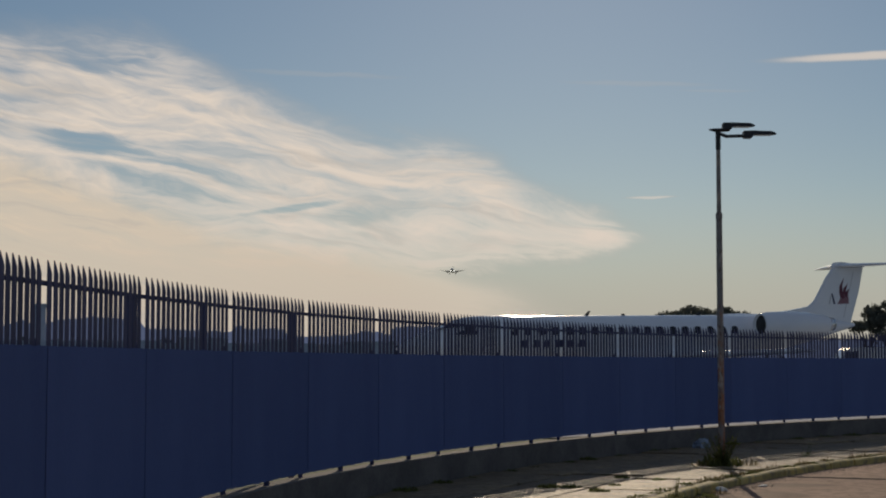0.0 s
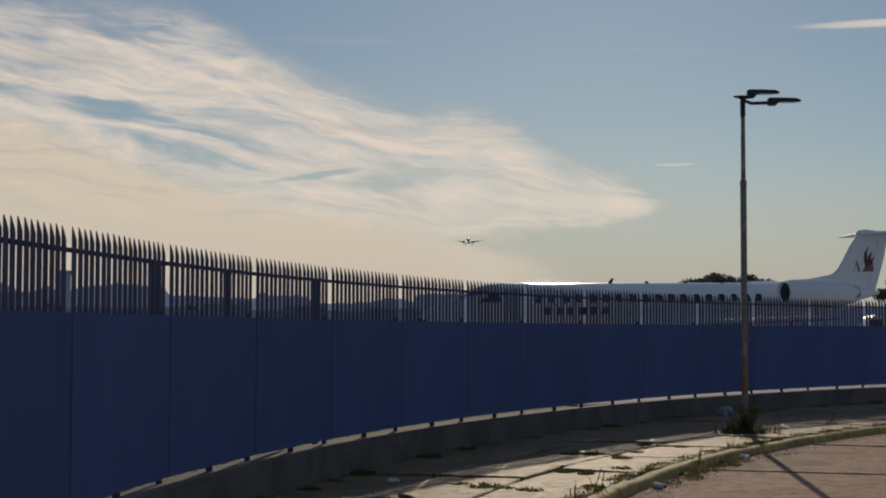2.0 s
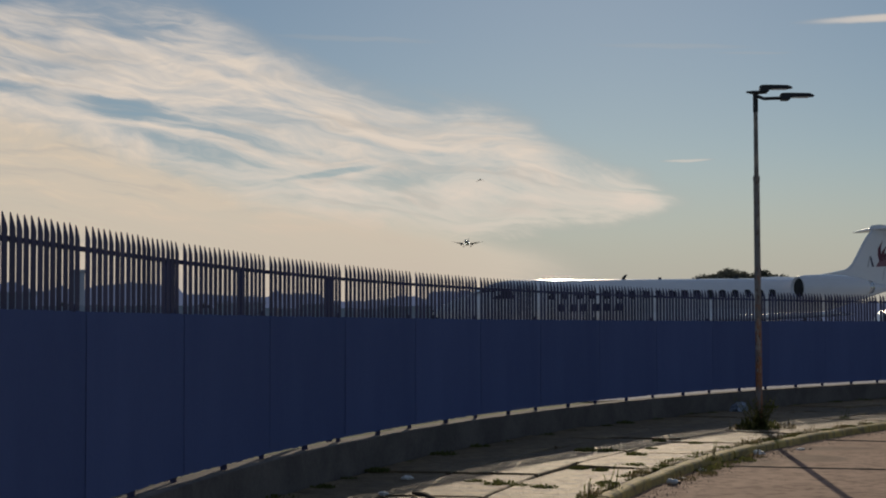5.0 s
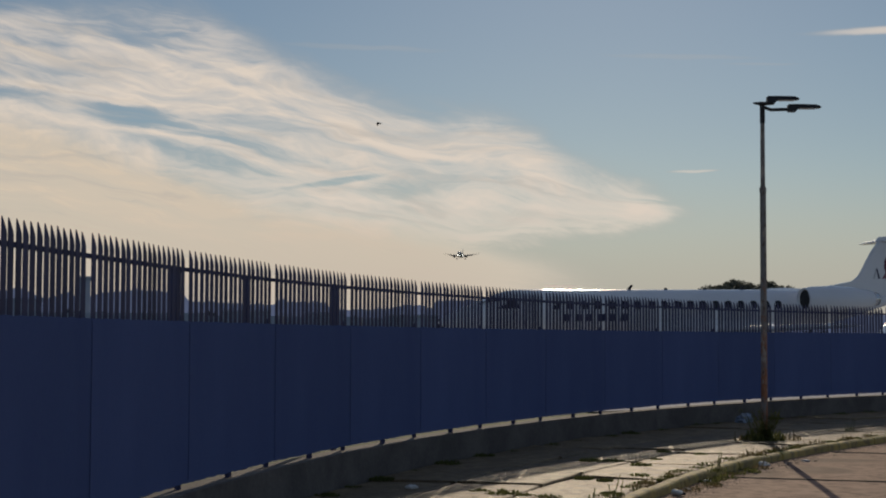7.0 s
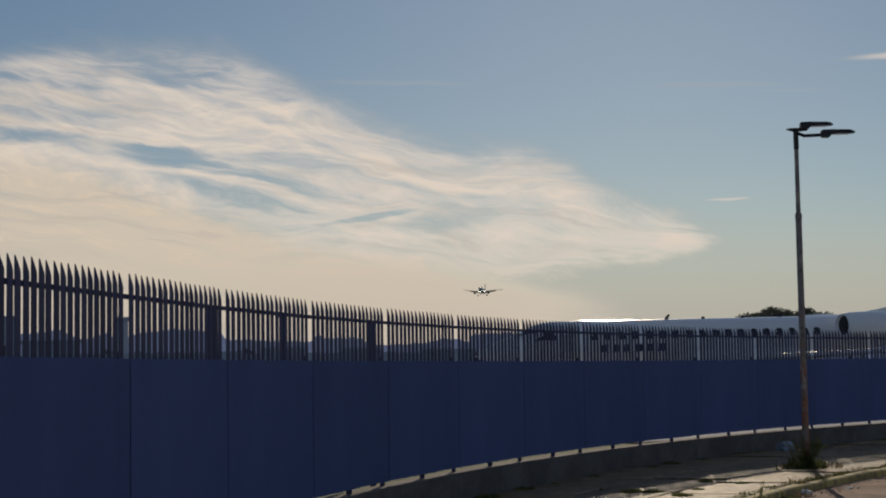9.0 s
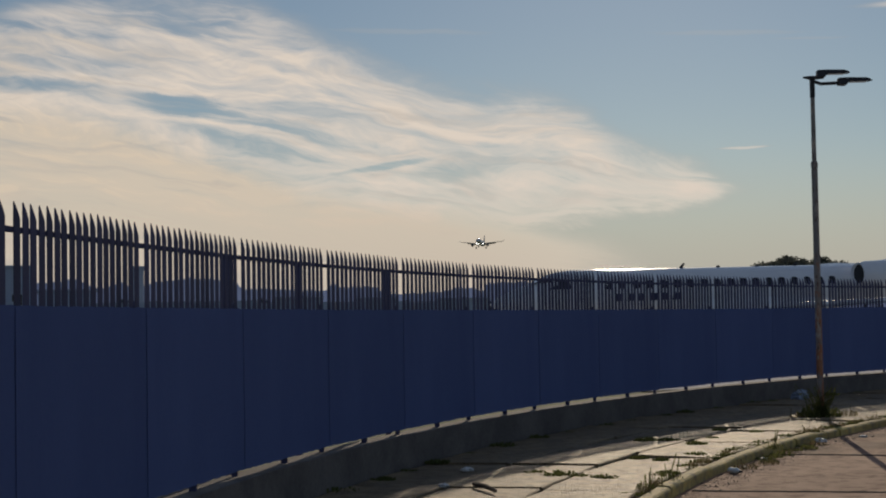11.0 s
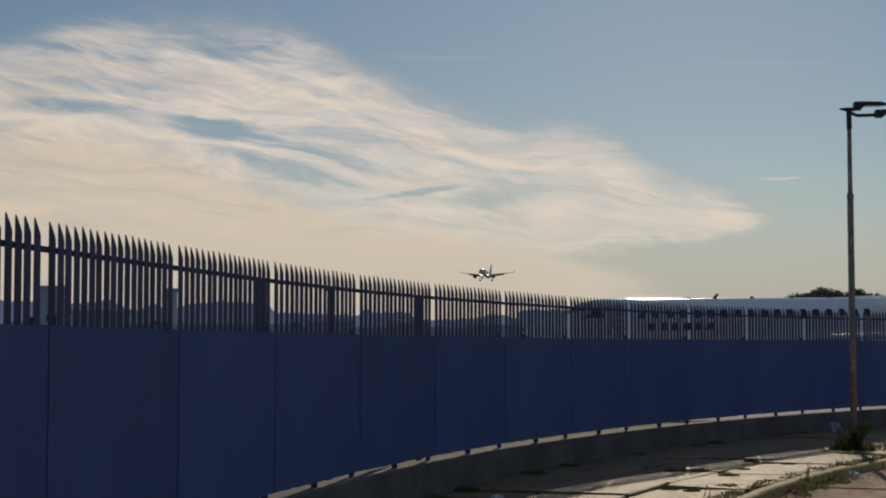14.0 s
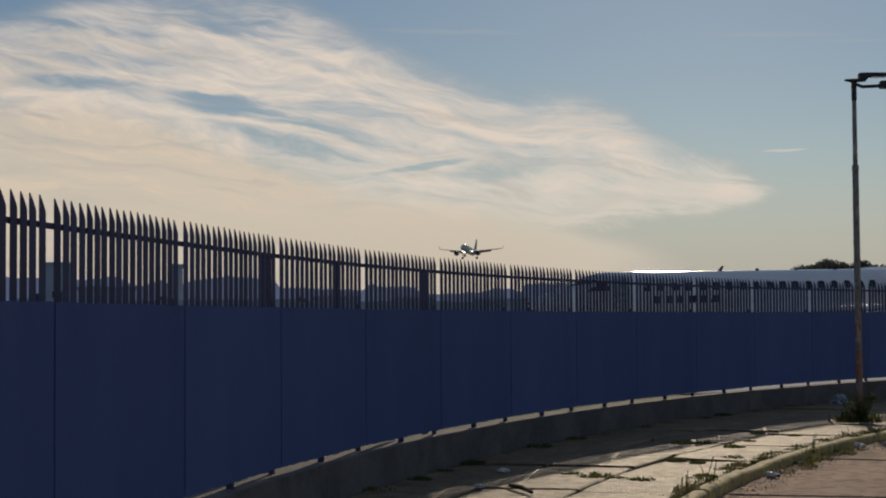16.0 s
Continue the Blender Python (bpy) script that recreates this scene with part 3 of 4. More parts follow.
# ---- street lamp ----
def build_lamp():
    x, y = 4.27, 25.25
    lamp = empty("street_lamp", "rusty steel street lamp with two flat dark heads", "street lamp", at=pose(x, y, 0, 0, 0, 0))
    n = Nodes("rusting galvanised pole")
    v = n.coords((1, 1, 0.35))
    a = n.noise(v, 7, 5, 0.65, 0.5)
    z = n.put("ShaderNodeSeparateXYZ", (0, n.coords())).outputs[2]
    lowrust = n.step(n.math('ADD', a, n.math('MULTIPLY', z, -0.10)), 0.30, 0.46)
    col = n.mix(lowrust, (0.25, 0.235, 0.22), (0.36, 0.15, 0.07))
    col = n.mix(n.step(n.noise(v, 11, 4, 0.6), 0.52, 0.62), col, (0.42, 0.36, 0.30))
    col = n.mix(n.step(n.noise(v, 26, 3), 0.54, 0.7), col, (0.12, 0.07, 0.05))
    mat = n.surface(col, 0.6, 0.1, a, 0.3, 0.004)
    bm = bmesh.new()
    loft(bm, [circle((0, 0, zz), 'z', r, 14) for zz, r in ((-0.02, 0.052), (3.78, 0.048), (3.80, 0.053), (3.86, 0.053), (3.89, 0.036), (5.02, 0.033))])
    part("pole", bm, mat, lamp, "rust-streaked steel pole", smooth=False)
    bm = bmesh.new()
    loft(bm, [circle((0, 0, zz), 'z', r, 14) for zz, r in ((4.86, 0.034), (4.87, 0.040), (5.13, 0.040), (5.17, 0.055), (5.18, 0.03))])
    part("cap", bm, M_LAMP, lamp)
    for dy, z0, x0, x1 in ((0.22, 5.275, 0.105, 0.61), (-0.22, 5.085, 0.345, 0.855)):
        bm = bmesh.new()
        if dy > 0:
            tube(bm, [(-0.14, 0.0, 5.175), (-0.02, 0.01, 5.165), (x0 + 0.1, dy, 5.205)], [0.012, 0.034, 0.026])
        else:
            tube(bm, [(0.0, 0.0, 5.12), (0.11, dy * 0.5, z0 - 0.03), (x0 + 0.1, dy, z0 - 0.035)], 0.026)
        part("arm", bm, M_LAMP, lamp)
        bm = bmesh.new()
        secs = [(x0, 0.06, -0.045, 0.024), (x0 + 0.012, 0.09, -0.072, 0.034), (x0 + 0.12, 0.09, -0.076, 0.036), (x0 + 0.165, 0.10, -0.022, 0.035), (x1 - 0.09, 0.10, -0.020, 0.028), (x1 - 0.03, 0.08, -0.018, 0.012), (x1, 0.05, -0.014, -0.006)]
        loft(bm, [[(xx, dy - w, z0 + a), (xx, dy + w, z0 + a), (xx, dy + w * 0.8, z0 + b), (xx, dy - w * 0.8, z0 + b)] for xx, w, a, b in secs])
        head = part("lamp_head", bm, M_LAMP, lamp, "flat dark lamp head")
        part("lens", box(bmesh.new(), x0 + 0.19, x1 - 0.08, dy - 0.08, dy + 0.08, z0 - 0.03, z0 - 0.0215, 0.003), M_GLASS, head)


build_lamp()


# ---- parked regional jet: nose towards -x ----
def wing_bm(root, tip, thick=(0.12, 0.10)):
    """root, tip: (x lead, chord, y, z)."""
    bm = bmesh.new()
    prof = [(0, 0), (0.02, 0.35), (0.12, 0.8), (0.35, 1.0), (0.7, 0.6), (1, 0.03), (0.7, -0.25), (0.35, -0.5), (0.1, -0.42), (0.02, -0.2)]
    rings = []
    for (x, c, y, z), t in zip((root, tip), thick):
        rings.append([(x + u * c, y, z + v * t * c * 0.6) for u, v in prof])
    a, b = rings
    between = lambda k: [tuple(p + (q - p) * k for p, q in zip(m, n)) for m, n in zip(a, b)]
    return loft(bm, [between(k) for k in (0, 0.01, 0.25, 0.5, 0.75, 0.985, 1)])


def side_patch(name, s0, s1, z0, z1, side, mat, parent, axis=2.5, r=1.14, off=0.006, label="", n=4, ends=0.0):
    """A patch laid on the round side of the body, 6 mm proud; side -1 is port. ends rounds the corners."""
    bm = bmesh.new()
    cols = []
    m = 6
    for i in range(m + 1):
        u = i / m
        x = s0 + (s1 - s0) * u
        k = 1.0 - ends * (abs(2 * u - 1) ** 4)
        zc, h = (z0 + z1) / 2, (z1 - z0) / 2 * k
        col = []
        for q in range(n + 1):
            z = zc - h + 2 * h * q / n
            y = math.sqrt(max(0.01, (r + off) ** 2 - (z - axis) ** 2))
            col.append(bm.verts.new((x, side * y, z)))
        cols.append(col)
    for a, b in zip(cols, cols[1:]):
        for q in range(n):
            bm.faces.new((a[q], b[q], b[q + 1], a[q + 1]) if side < 0 else (a[q], a[q + 1], b[q + 1], b[q]))
    return part(name, bm, mat, parent, label)


def build_parked_jet():
    jet = empty("parked_airliner", "white regional jet with rear engines parked on the apron", "airplane", at=pose(-2.31, 81.95, 0.29, 0, -0.84, 25.0))
    # crown raised under 3 cm near x 5.9, shaped to catch a sun glint
    st = [(0.0, 0.04, 1.98), (0.2, 0.20, 2.0), (0.5, 0.34, 2.03), (1.0, 0.50, 2.08), (1.6, 0.66, 2.14), (2.2, 0.79, 2.22), (2.7, 0.90, 2.31), (3.2, 1.02, 2.40), (3.8, 1.10, 2.47), (4.6, 1.14, 2.50), (5.3, 1.14, 2.505), (5.6, 1.14, 2.522), (5.9, 1.14, 2.528), (6.2, 1.14, 2.515), (6.5, 1.14, 2.502), (7.0, 1.14, 2.5), (8, 1.14, 2.5),
          (12, 1.14, 2.5), (16, 1.14, 2.5), (19, 1.14, 2.5), (20.5, 1.13, 2.51), (22, 1.06, 2.57), (23.7, 0.92, 2.68), (25.3, 0.70, 2.82), (26.8, 0.44, 2.96), (28.0, 0.22, 3.04), (28.6, 0.08, 3.06)]
    bm = loft(bmesh.new(), [circle((x, 0, z), 'x', r, 48) for x, r, z in st])
    body = part("fuselage", bm, M_WHITE, jet, "white glossy fuselage", smooth=True)
    bm = loft(bmesh.new(), [circle((x, 0, z), 'x', r, 24, squash=0.5) for x, r, z in ((10.2, 0.3, 1.5), (11.5, 1.05, 1.6), (14, 1.28, 1.63), (17.8, 1.28, 1.63), (19.8, 0.95, 1.62), (21.5, 0.25, 1.6))])
    part("belly_fairing", bm, M_WHITE, jet, smooth=True)
    for s in (-1, 1):
        wing = part("wing", wing_bm((12.3, 5.4, s * 0.9, 1.32), (17.2, 1.15, s * 10.0, 1.62)), M_WING, jet, smooth=True)
        # edge bar made overly thick and rough so a line of sun shows on it
        part("leading_edge", tube(bmesh.new(), [(12.33 + 4.88 * k, s * (0.95 + 9.0 * k), 1.36 + 0.295 * k) for k in (0, 0.01, 0.3, 0.6, 0.99, 1)], [0.20, 0.20, 0.18, 0.16, 0.13, 0.10], 20), M_EDGE, wing, "bare metal leading edge", smooth=True)
        part("aileron", box(bmesh.new(), 17.82, 18.32, min(s * 7.6, s * 9.6), max(s * 7.6, s * 9.6), 1.55, 1.585, 0.01), M_WHITE, wing)
        for yy, xx in ((3.2, 17.2), (6.0, 17.4)):
            part("flap_fairing", loft(bmesh.new(), [circle((xx - 1.2 + d, s * yy, 1.37 + yy * 0.03), 'x', r, 10) for d, r in ((0, 0.03), (0.4, 0.12), (1.2, 0.14), (2.0, 0.03))]), M_WHITE, wing, smooth=True)
        e = loft(bmesh.new(), [circle((x, s * 1.98, 3.06), 'x', r, 32) for x, r in ((20.9, 0.46), (20.7, 0.52), (20.62, 0.57), (20.7, 0.63), (21.1, 0.69), (22.2, 0.73), (23.6, 0.68), (24.8, 0.52), (25.1, 0.44))], cap=False)
        eng = part("engine", e, M_WHITE, jet, smooth=True)
        part("intake_lip", loft(bmesh.new(), [circle((x, s * 1.98, 3.06), 'x', r, 32) for x, r in ((20.72, 0.555), (20.60, 0.58), (20.585, 0.595), (20.66, 0.625))], cap=False), M_WHITE, eng, smooth=True)
        # fan disc brought forward and black, in place of shade in the intake
        part("fan", loft(bmesh.new(), [circle((x, s * 1.98, 3.06), 'x', r, 24) for x, r in ((20.66, 0.05), (20.74, 0.53), (20.80, 0.53))]), M_BLACK, eng)
        part("exhaust", loft(bmesh.new(), [circle((x, s * 1.98, 3.06), 'x', r, 20) for x, r in ((24.9, 0.45), (25.5, 0.36), (25.52, 0.1))]), M_ALU, eng, smooth=True)
        part("pylon", box(bmesh.new(), 21.6, 24.6, min(s * 0.8, s * 1.5), max(s * 0.8, s * 1.5), 2.95, 3.14, 0.05), M_WHITE, jet)
        part("tailplane", wing_bm((27.3, 2.1, s * 0.05, 6.42), (28.6, 1.15, s * 3.5, 6.40), (0.13, 0.10)), M_WHITE, jet, smooth=True)
        for i in range(18):
            side_patch("cabin_window", 5.9 + i * 0.795, 6.30 + i * 0.795, 2.60, 3.02, s, M_GLASS, jet, ends=0.35)
        part("cockpit_side_window", loft(bmesh.new(), [[(x, s * y0, 2.66), (x, s * (y0 + 0.05), 2.66), (x, s * (y1 + 0.05), 3.10), (x, s * y1, 3.10)] for x, y0, y1 in ((2.55, 0.70, 0.36), (3.1, 0.95, 0.66), (3.95, 1.10, 0.93))]), M_GLASS, jet)
        side_patch("cabin_door", 4.3, 5.05, 1.75, 3.2, s, M_SEAM, jet, ends=0.1)
        # two lines of unreadable lettering, as bars
        for i in range(6):
            side_patch("lettering", 6.5 + i * 0.66, 6.5 + i * 0.66 + (0.42 if i != 2 else 0.3), 1.98, 2.36, s, M_LIVERY, jet)
    wind = loft(bmesh.new(), [[(x, -w, z), (x, w, z), (x, w, z + 0.04), (x, -w, z + 0.04)] for x, w, z in ((2.05, 0.42, 2.88), (2.45, 0.50, 3.04), (2.85, 0.46, 3.20))])
    part("windscreen", wind, M_GLASS, jet)

    def slab(name, pts, half, mat, bev=0.03, parent=jet, label=""):
        bm = bmesh.new()
        a = [bm.verts.new((x, -half, z)) for x, z in pts]
        b = [bm.verts.new((x, half, z)) for x, z in pts]
        bm.faces.new(a)
        bm.faces.new(b[::-1])
        for i in range(len(pts)):
            j = (i + 1) % len(pts)
            bm.faces.new((a[j], a[i], b[i], b[j]))
        bmesh.ops.recalc_face_normals(bm, faces=bm.faces)
        if bev:
            bmesh.ops.bevel(bm, geom=bm.edges[:], offset=bev, segments=2, affect='EDGES')
        return part(name, bm, mat, parent, label)

    fin = slab("fin", [(20.6, 3.55), (22.3, 3.68), (24.2, 3.92), (25.4, 4.12), (25.8, 4.40), (26.1, 4.82), (26.7, 5.75), (27.25, 6.38), (29.3, 6.38), (28.95, 5.0), (28.45, 3.6), (28.2, 2.9), (24.5, 2.9), (21.0, 3.2)], 0.13, M_WHITE, 0.05)
    slab("rudder_line", [(28.52, 6.1), (28.56, 6.1), (27.8, 3.5), (27.76, 3.5)], 0.134, M_SEAM, 0, fin)
    slab("fin_top_fairing", [(27.1, 6.34), (27.3, 6.62), (27.7, 6.66), (28.9, 6.56), (29.5, 6.46), (29.3, 6.36)], 0.17, M_WHITE, 0.05)
    # plain tail mark: two strokes and a plume of four feathers
    slab("tail_mark", [(26.74, 4.25), (26.82, 4.25), (26.99, 4.84), (26.93, 4.86)], 0.138, M_SEAM, 0, fin)
    slab("tail_mark", [(26.94, 4.86), (27.02, 4.86), (27.22, 4.25), (27.08, 4.25)], 0.138, M_LIVERY, 0, fin)
    slab("tail_plume", [(27.34, 4.25), (28.17, 4.28), (28.16, 4.6), (27.97, 4.92), (27.68, 4.96), (27.60, 4.6)], 0.138, M_ROSE, 0, fin)
    slab("tail_plume", [(27.60, 4.55), (27.50, 4.9), (27.53, 5.28), (27.86, 5.75), (27.72, 5.3), (27.76, 4.95), (27.88, 4.6)], 0.142, M_RED, 0, fin)
    slab("tail_plume", [(27.74, 4.8), (27.82, 5.15), (28.13, 5.44), (27.99, 5.1), (27.96, 4.8)], 0.140, M_RED, 0, fin)
    slab("tail_plume", [(27.86, 4.7), (27.96, 4.95), (28.21, 5.12), (28.11, 4.82), (28.08, 4.62)], 0.141, M_RED, 0, fin)
    # aerials and beacon on the roof
    for x, h in ((10.9, 0.24), (17.9, 0.2)):
        slab("aerial", [(x - 0.12, 3.6), (x + 0.14, 3.6), (x + 0.30, 3.64 + h), (x + 0.18, 3.64 + h)], 0.02, M_LAMP, 0)
    for x, w, h in ((9.3, 0.35, 0.07), (13.2, 0.1, 0.12), (15.6, 0.12, 0.1), (19.6, 0.5, 0.06)):
        part("roof_fitting", loft(bmesh.new(), [circle((x + d * w, 0, 3.62), 'x', r, 10, squash=1.0) for d, r in ((-1, 0.01), (-0.5, h), (0.5, h), (1, 0.01))]), M_LAMP if w < 0.2 else M_WHITE, jet)
    for x, y, low in ((2.3, 0.0, 0.0), (16.7, -2.05, 0.22), (16.7, 2.05, 0.22)):
        leg = part("landing_gear_leg", tube(bmesh.new(), [(x, y, 1.7), (x, y, 0.3 - low)], 0.07), M_ALU, jet)
        for o in (-0.2, 0.2):
            w = loft(bmesh.new(), [[(x + r * math.cos(2 * math.pi * k / 16), y + yy, 0.34 - low + r * math.sin(2 * math.pi * k / 16)) for k in range(16)] for yy, r in ((o - 0.1, 0.28), (o - 0.07, 0.36), (o + 0.07, 0.36), (o + 0.1, 0.28))])
            part("wheel", w, M_BLACK, leg)
    return jet


build_parked_jet()


# ---- landing airliner ----
def build_landing_jet():
    """Nose towards -y, wings along x, in its own space; span 34 m."""
    jet = empty("landing_airliner", "distant twin-engined airliner on final approach with lights on", "airplane")
    # both greys set lighter, so the paint holds the distance haze
    grey = plain("haze-lightened airliner paint", (0.62, 0.62, 0.63), 0.35)
    dark = plain("haze-lightened darker grey", (0.38, 0.38, 0.39), 0.45)
    lit = plain("landing light", (1, 1, 1), 0.3, 0, 9.0, (1.0, 0.97, 0.88))
    rot = pose(0, 0, 0, 0, 0, 90)
    bm = loft(bmesh.new(), [circle((x, 0, z), 'x', r, 20) for x, r, z in ((-17, 0.1, -0.5), (-16, 0.9, -0.35), (-14, 1.6, -0.1), (-11.5, 1.98, 0), (8, 1.98, 0), (13, 1.4, 0.5), (18, 0.5, 1.2), (20, 0.15, 1.4))])
    part("fuselage", bm, grey, jet, smooth=True, at=rot)
    for s in (-1, 1):
        part("wing", wing_bm((-4.5, 6.4, s * 1.2, -1.2), (3.2, 1.6, s * 17.0, 1.3), (0.13, 0.11)), dark, jet, smooth=True, at=rot)
        part("winglet", wing_bm((3.4, 1.4, s * 16.9, 1.3), (4.6, 0.6, s * 17.4, 3.0), (0.08, 0.08)), dark, jet, at=rot)
        part("flap", loft(bmesh.new(), [[(x, s * y, z), (x + 1.3, s * y, z - 0.55), (x + 1.3, s * y, z - 0.45), (x, s * y, z + 0.12)] for x, y, z in ((1.5, 2.0, -1.05), (2.6, 11.0, 0.32))]), dark, jet, at=rot)
        part("tailplane", wing_bm((14.5, 3.4, s * 0.4, 1.3), (17.5, 1.3, s * 6.2, 1.9)), dark, jet, at=rot)
        e = loft(bmesh.new(), [circle((x, s * 5.75, -2.1), 'x', r, 18) for x, r in ((-6.6, 0.85), (-6.8, 1.0), (-6.0, 1.16), (-4, 1.15), (-2.6, 0.8))])
        eng = part("engine", e, dark, jet, smooth=True, at=rot)
        part("intake", loft(bmesh.new(), [circle((x, s * 5.75, -2.1), 'x', r, 18) for x, r in ((-6.83, 0.86), (-6.7, 0.7))]), M_BLACK, eng)
        part("landing_light", loft(bmesh.new(), [circle((x, s * 2.4, -1.0), 'x', r, 10) for x, r in ((-4.9, 0.12), (-4.75, 0.32), (-4.5, 0.3))]), lit, jet, "bright landing light", at=rot)
    for x, y in ((-11, 0), (1, -3.8), (1, 3.8)):
        leg = part("landing_gear_leg", tube(bmesh.new(), [(x, y, -1.5), (x, y, -3.9)], 0.16), dark, jet, at=rot)
        part("wheels", loft(bmesh.new(), [[(x + r * math.cos(2 * math.pi * k / 14), y + yy, -3.9 + r * math.sin(2 * math.pi * k / 14)) for k in range(14)] for yy, r in ((-0.55, 0.4), (-0.5, 0.58), (0.5, 0.58), (0.55, 0.4))]), M_BLACK, leg)
    part("nose_light", loft(bmesh.new(), [circle((x, 0, -2.2), 'x', r, 10) for x, r in ((-11.4, 0.1), (-11.3, 0.26), (-11.1, 0.24))]), lit, jet, "bright nose landing light", at=rot)
    bm = bmesh.new()
    loft(bm, [[(x, -t, z), (x + c * 0.4, -t * 2, z), (x + c, 0, z), (x + c * 0.4, t * 2, z), (x, t, z)] for x, c, z, t in ((11.5, 6.5, 1.6, 0.14), (16.6, 2.6, 7.9, 0.08))])
    part("fin", bm, dark, jet, at=rot)
    return jet


LANDING = build_landing_jet()


def build_bird():
    bird = empty("bird", "small dark bird in flight against the cloud", "bird")
    m = plain("dark feathers", (0.04, 0.038, 0.036), 0.8)
    k = 1.6
    bm = loft(bmesh.new(), [circle((x * k, 0, 0), 'x', r * k, 10) for x, r in ((-0.17, 0.012), (-0.12, 0.035), (-0.03, 0.055), (0.08, 0.04), (0.14, 0.02), (0.24, 0.03))])
    part("body", bm, m, bird, smooth=True)
    wings = []
    for s in (-1, 1):
        bm = bmesh.new()
        loft(bm, [[(-0.07 * k + c, s * y, b), (c, s * y, 0.02 + b), (w + c, s * y, b)] for y, c, w, b in ((0.03, 0.0, 0.16, 0), (0.29, -0.05, 0.16, 0.03), (0.61, 0.08, 0.05, 0.0))])
        wings.append(part("wing", bm, m, bird))
    return bird, wings


BIRD, BIRD_WINGS = build_bird()


# ---- pavement slabs, kerb stones ----
def build_pavement():
    bm = bmesh.new()
    rings = []
    for i in range(121):
        a = A0 + (A1 - A0) * i / 120
        r0, r1 = kerb_r(a) + 0.02, FENCE_R - 0.12
        rings.append([on_arc(r0, a, -0.3), on_arc(r1, a, -0.3), on_arc(r1, a, -0.045), on_arc(r0, a, -0.045)])
    bed = part("pavement", loft(bm, rings), M_SOIL)
    tagged(bed, "cracked concrete slab pavement with weeds in the joints", "pavement", kind="structure")
    rnd = random.Random(11)
    rows = 3
    for row in range(rows):
        a = A0 + rnd.uniform(0, 2)
        while a < A1 - 3:
            da = rnd.choice((2.6, 3.1, 3.6))
            g = 0.018 + rnd.uniform(0, 0.03)
            fr0, fr1 = row / rows, (row + 1) / rows
            c = on_arc(36.9, a + da / 2)
            tilt = [rnd.uniform(-0.016, 0.016) for _ in range(4)]
            dz = rnd.uniform(-0.008, 0.012)
            verts, faces = [], []
            n = 4
            ga = math.degrees(g / 37)
            chip = [rnd.uniform(0.0, 0.07) if rnd.random() < 0.5 else 0.0 for _ in range(4)]
            for i in range(n + 1):
                aa = a + ga + (da - 2 * ga) * i / n
                k0, k1 = kerb_r(aa) + 0.17, FENCE_R - 0.13
                r0, r1 = k0 + (k1 - k0) * fr0 + g * 0.5, k0 + (k1 - k0) * fr1 - g * 0.5
                u = i / n
                if i == 0:
                    r0, r1 = r0 + chip[0], r1 - chip[1]
                if i == n:
                    r0, r1 = r0 + chip[2], r1 - chip[3]
                z0 = dz + tilt[0] * (1 - u) + tilt[1] * u
                z1 = dz + tilt[2] * (1 - u) + tilt[3] * u
                jit = rnd.uniform(-0.012, 0.012)
                for r, z in ((r0 + jit, -0.06), (r0 + jit, z0 - 0.012), (r0 + jit + 0.016, z0), (r1 - 0.016 + jit, z1), (r1 + jit, z1 - 0.012), (r1 + jit, -0.06)):
                    verts.append(tuple(on_arc(r, aa, z) - c))
            for i in range(n):
                for k in range(5):
                    p = i * 6 + k
                    faces.append((p, p + 1, p + 7, p + 6))
            faces.append(tuple(range(6))[::-1])
            faces.append(tuple(n * 6 + k for k in range(6)))
            me = bpy.data.meshes.new("paving_slab")
            me.from_pydata(verts, [], faces)
            me.materials.append(M_SLAB)
            share("paving_slab", me, bed, Matrix.Translation(c))
            a += da
    # kerb
    kerb = empty("kerb", "faded yellow concrete kerb of separate stones", "kerb", kind="structure")
    L = 0.98
    bm = bmesh.new()
    pts = [(-0.02, -0.32), (-0.02, -0.03), (-0.012, -0.012), (0.012, 0.002), (0.105, 0.006), (0.118, -0.01), (0.118, -0.32)]
    loft(bm, [[(x, y, z) for y, z in pts] for x in (-L / 2, -L / 2 + 0.02, 0, L / 2 - 0.02, L / 2)])
    me = mesh_of(bm, "kerb_stone", M_KERB)
    a = A0
    while a < A1:
        r = kerb_r(a)
        tang = math.degrees(-0.045 / r * 57.3) * (1 if -4 < a < 44 else 0)
        share("kerb_stone", me, kerb, Matrix.Translation(on_arc(r + rnd.uniform(-0.012, 0.012), a, rnd.uniform(-0.012, 0.008))) @ pose(0, 0, 0, rnd.uniform(-1.5, 1.5), rnd.uniform(-0.4, 0.4), 90 - max(a, BEND) + tang + rnd.uniform(-0.6, 0.6)))
        a += math.degrees(1.0 / (r if a > BEND else FENCE_R))


build_pavement()


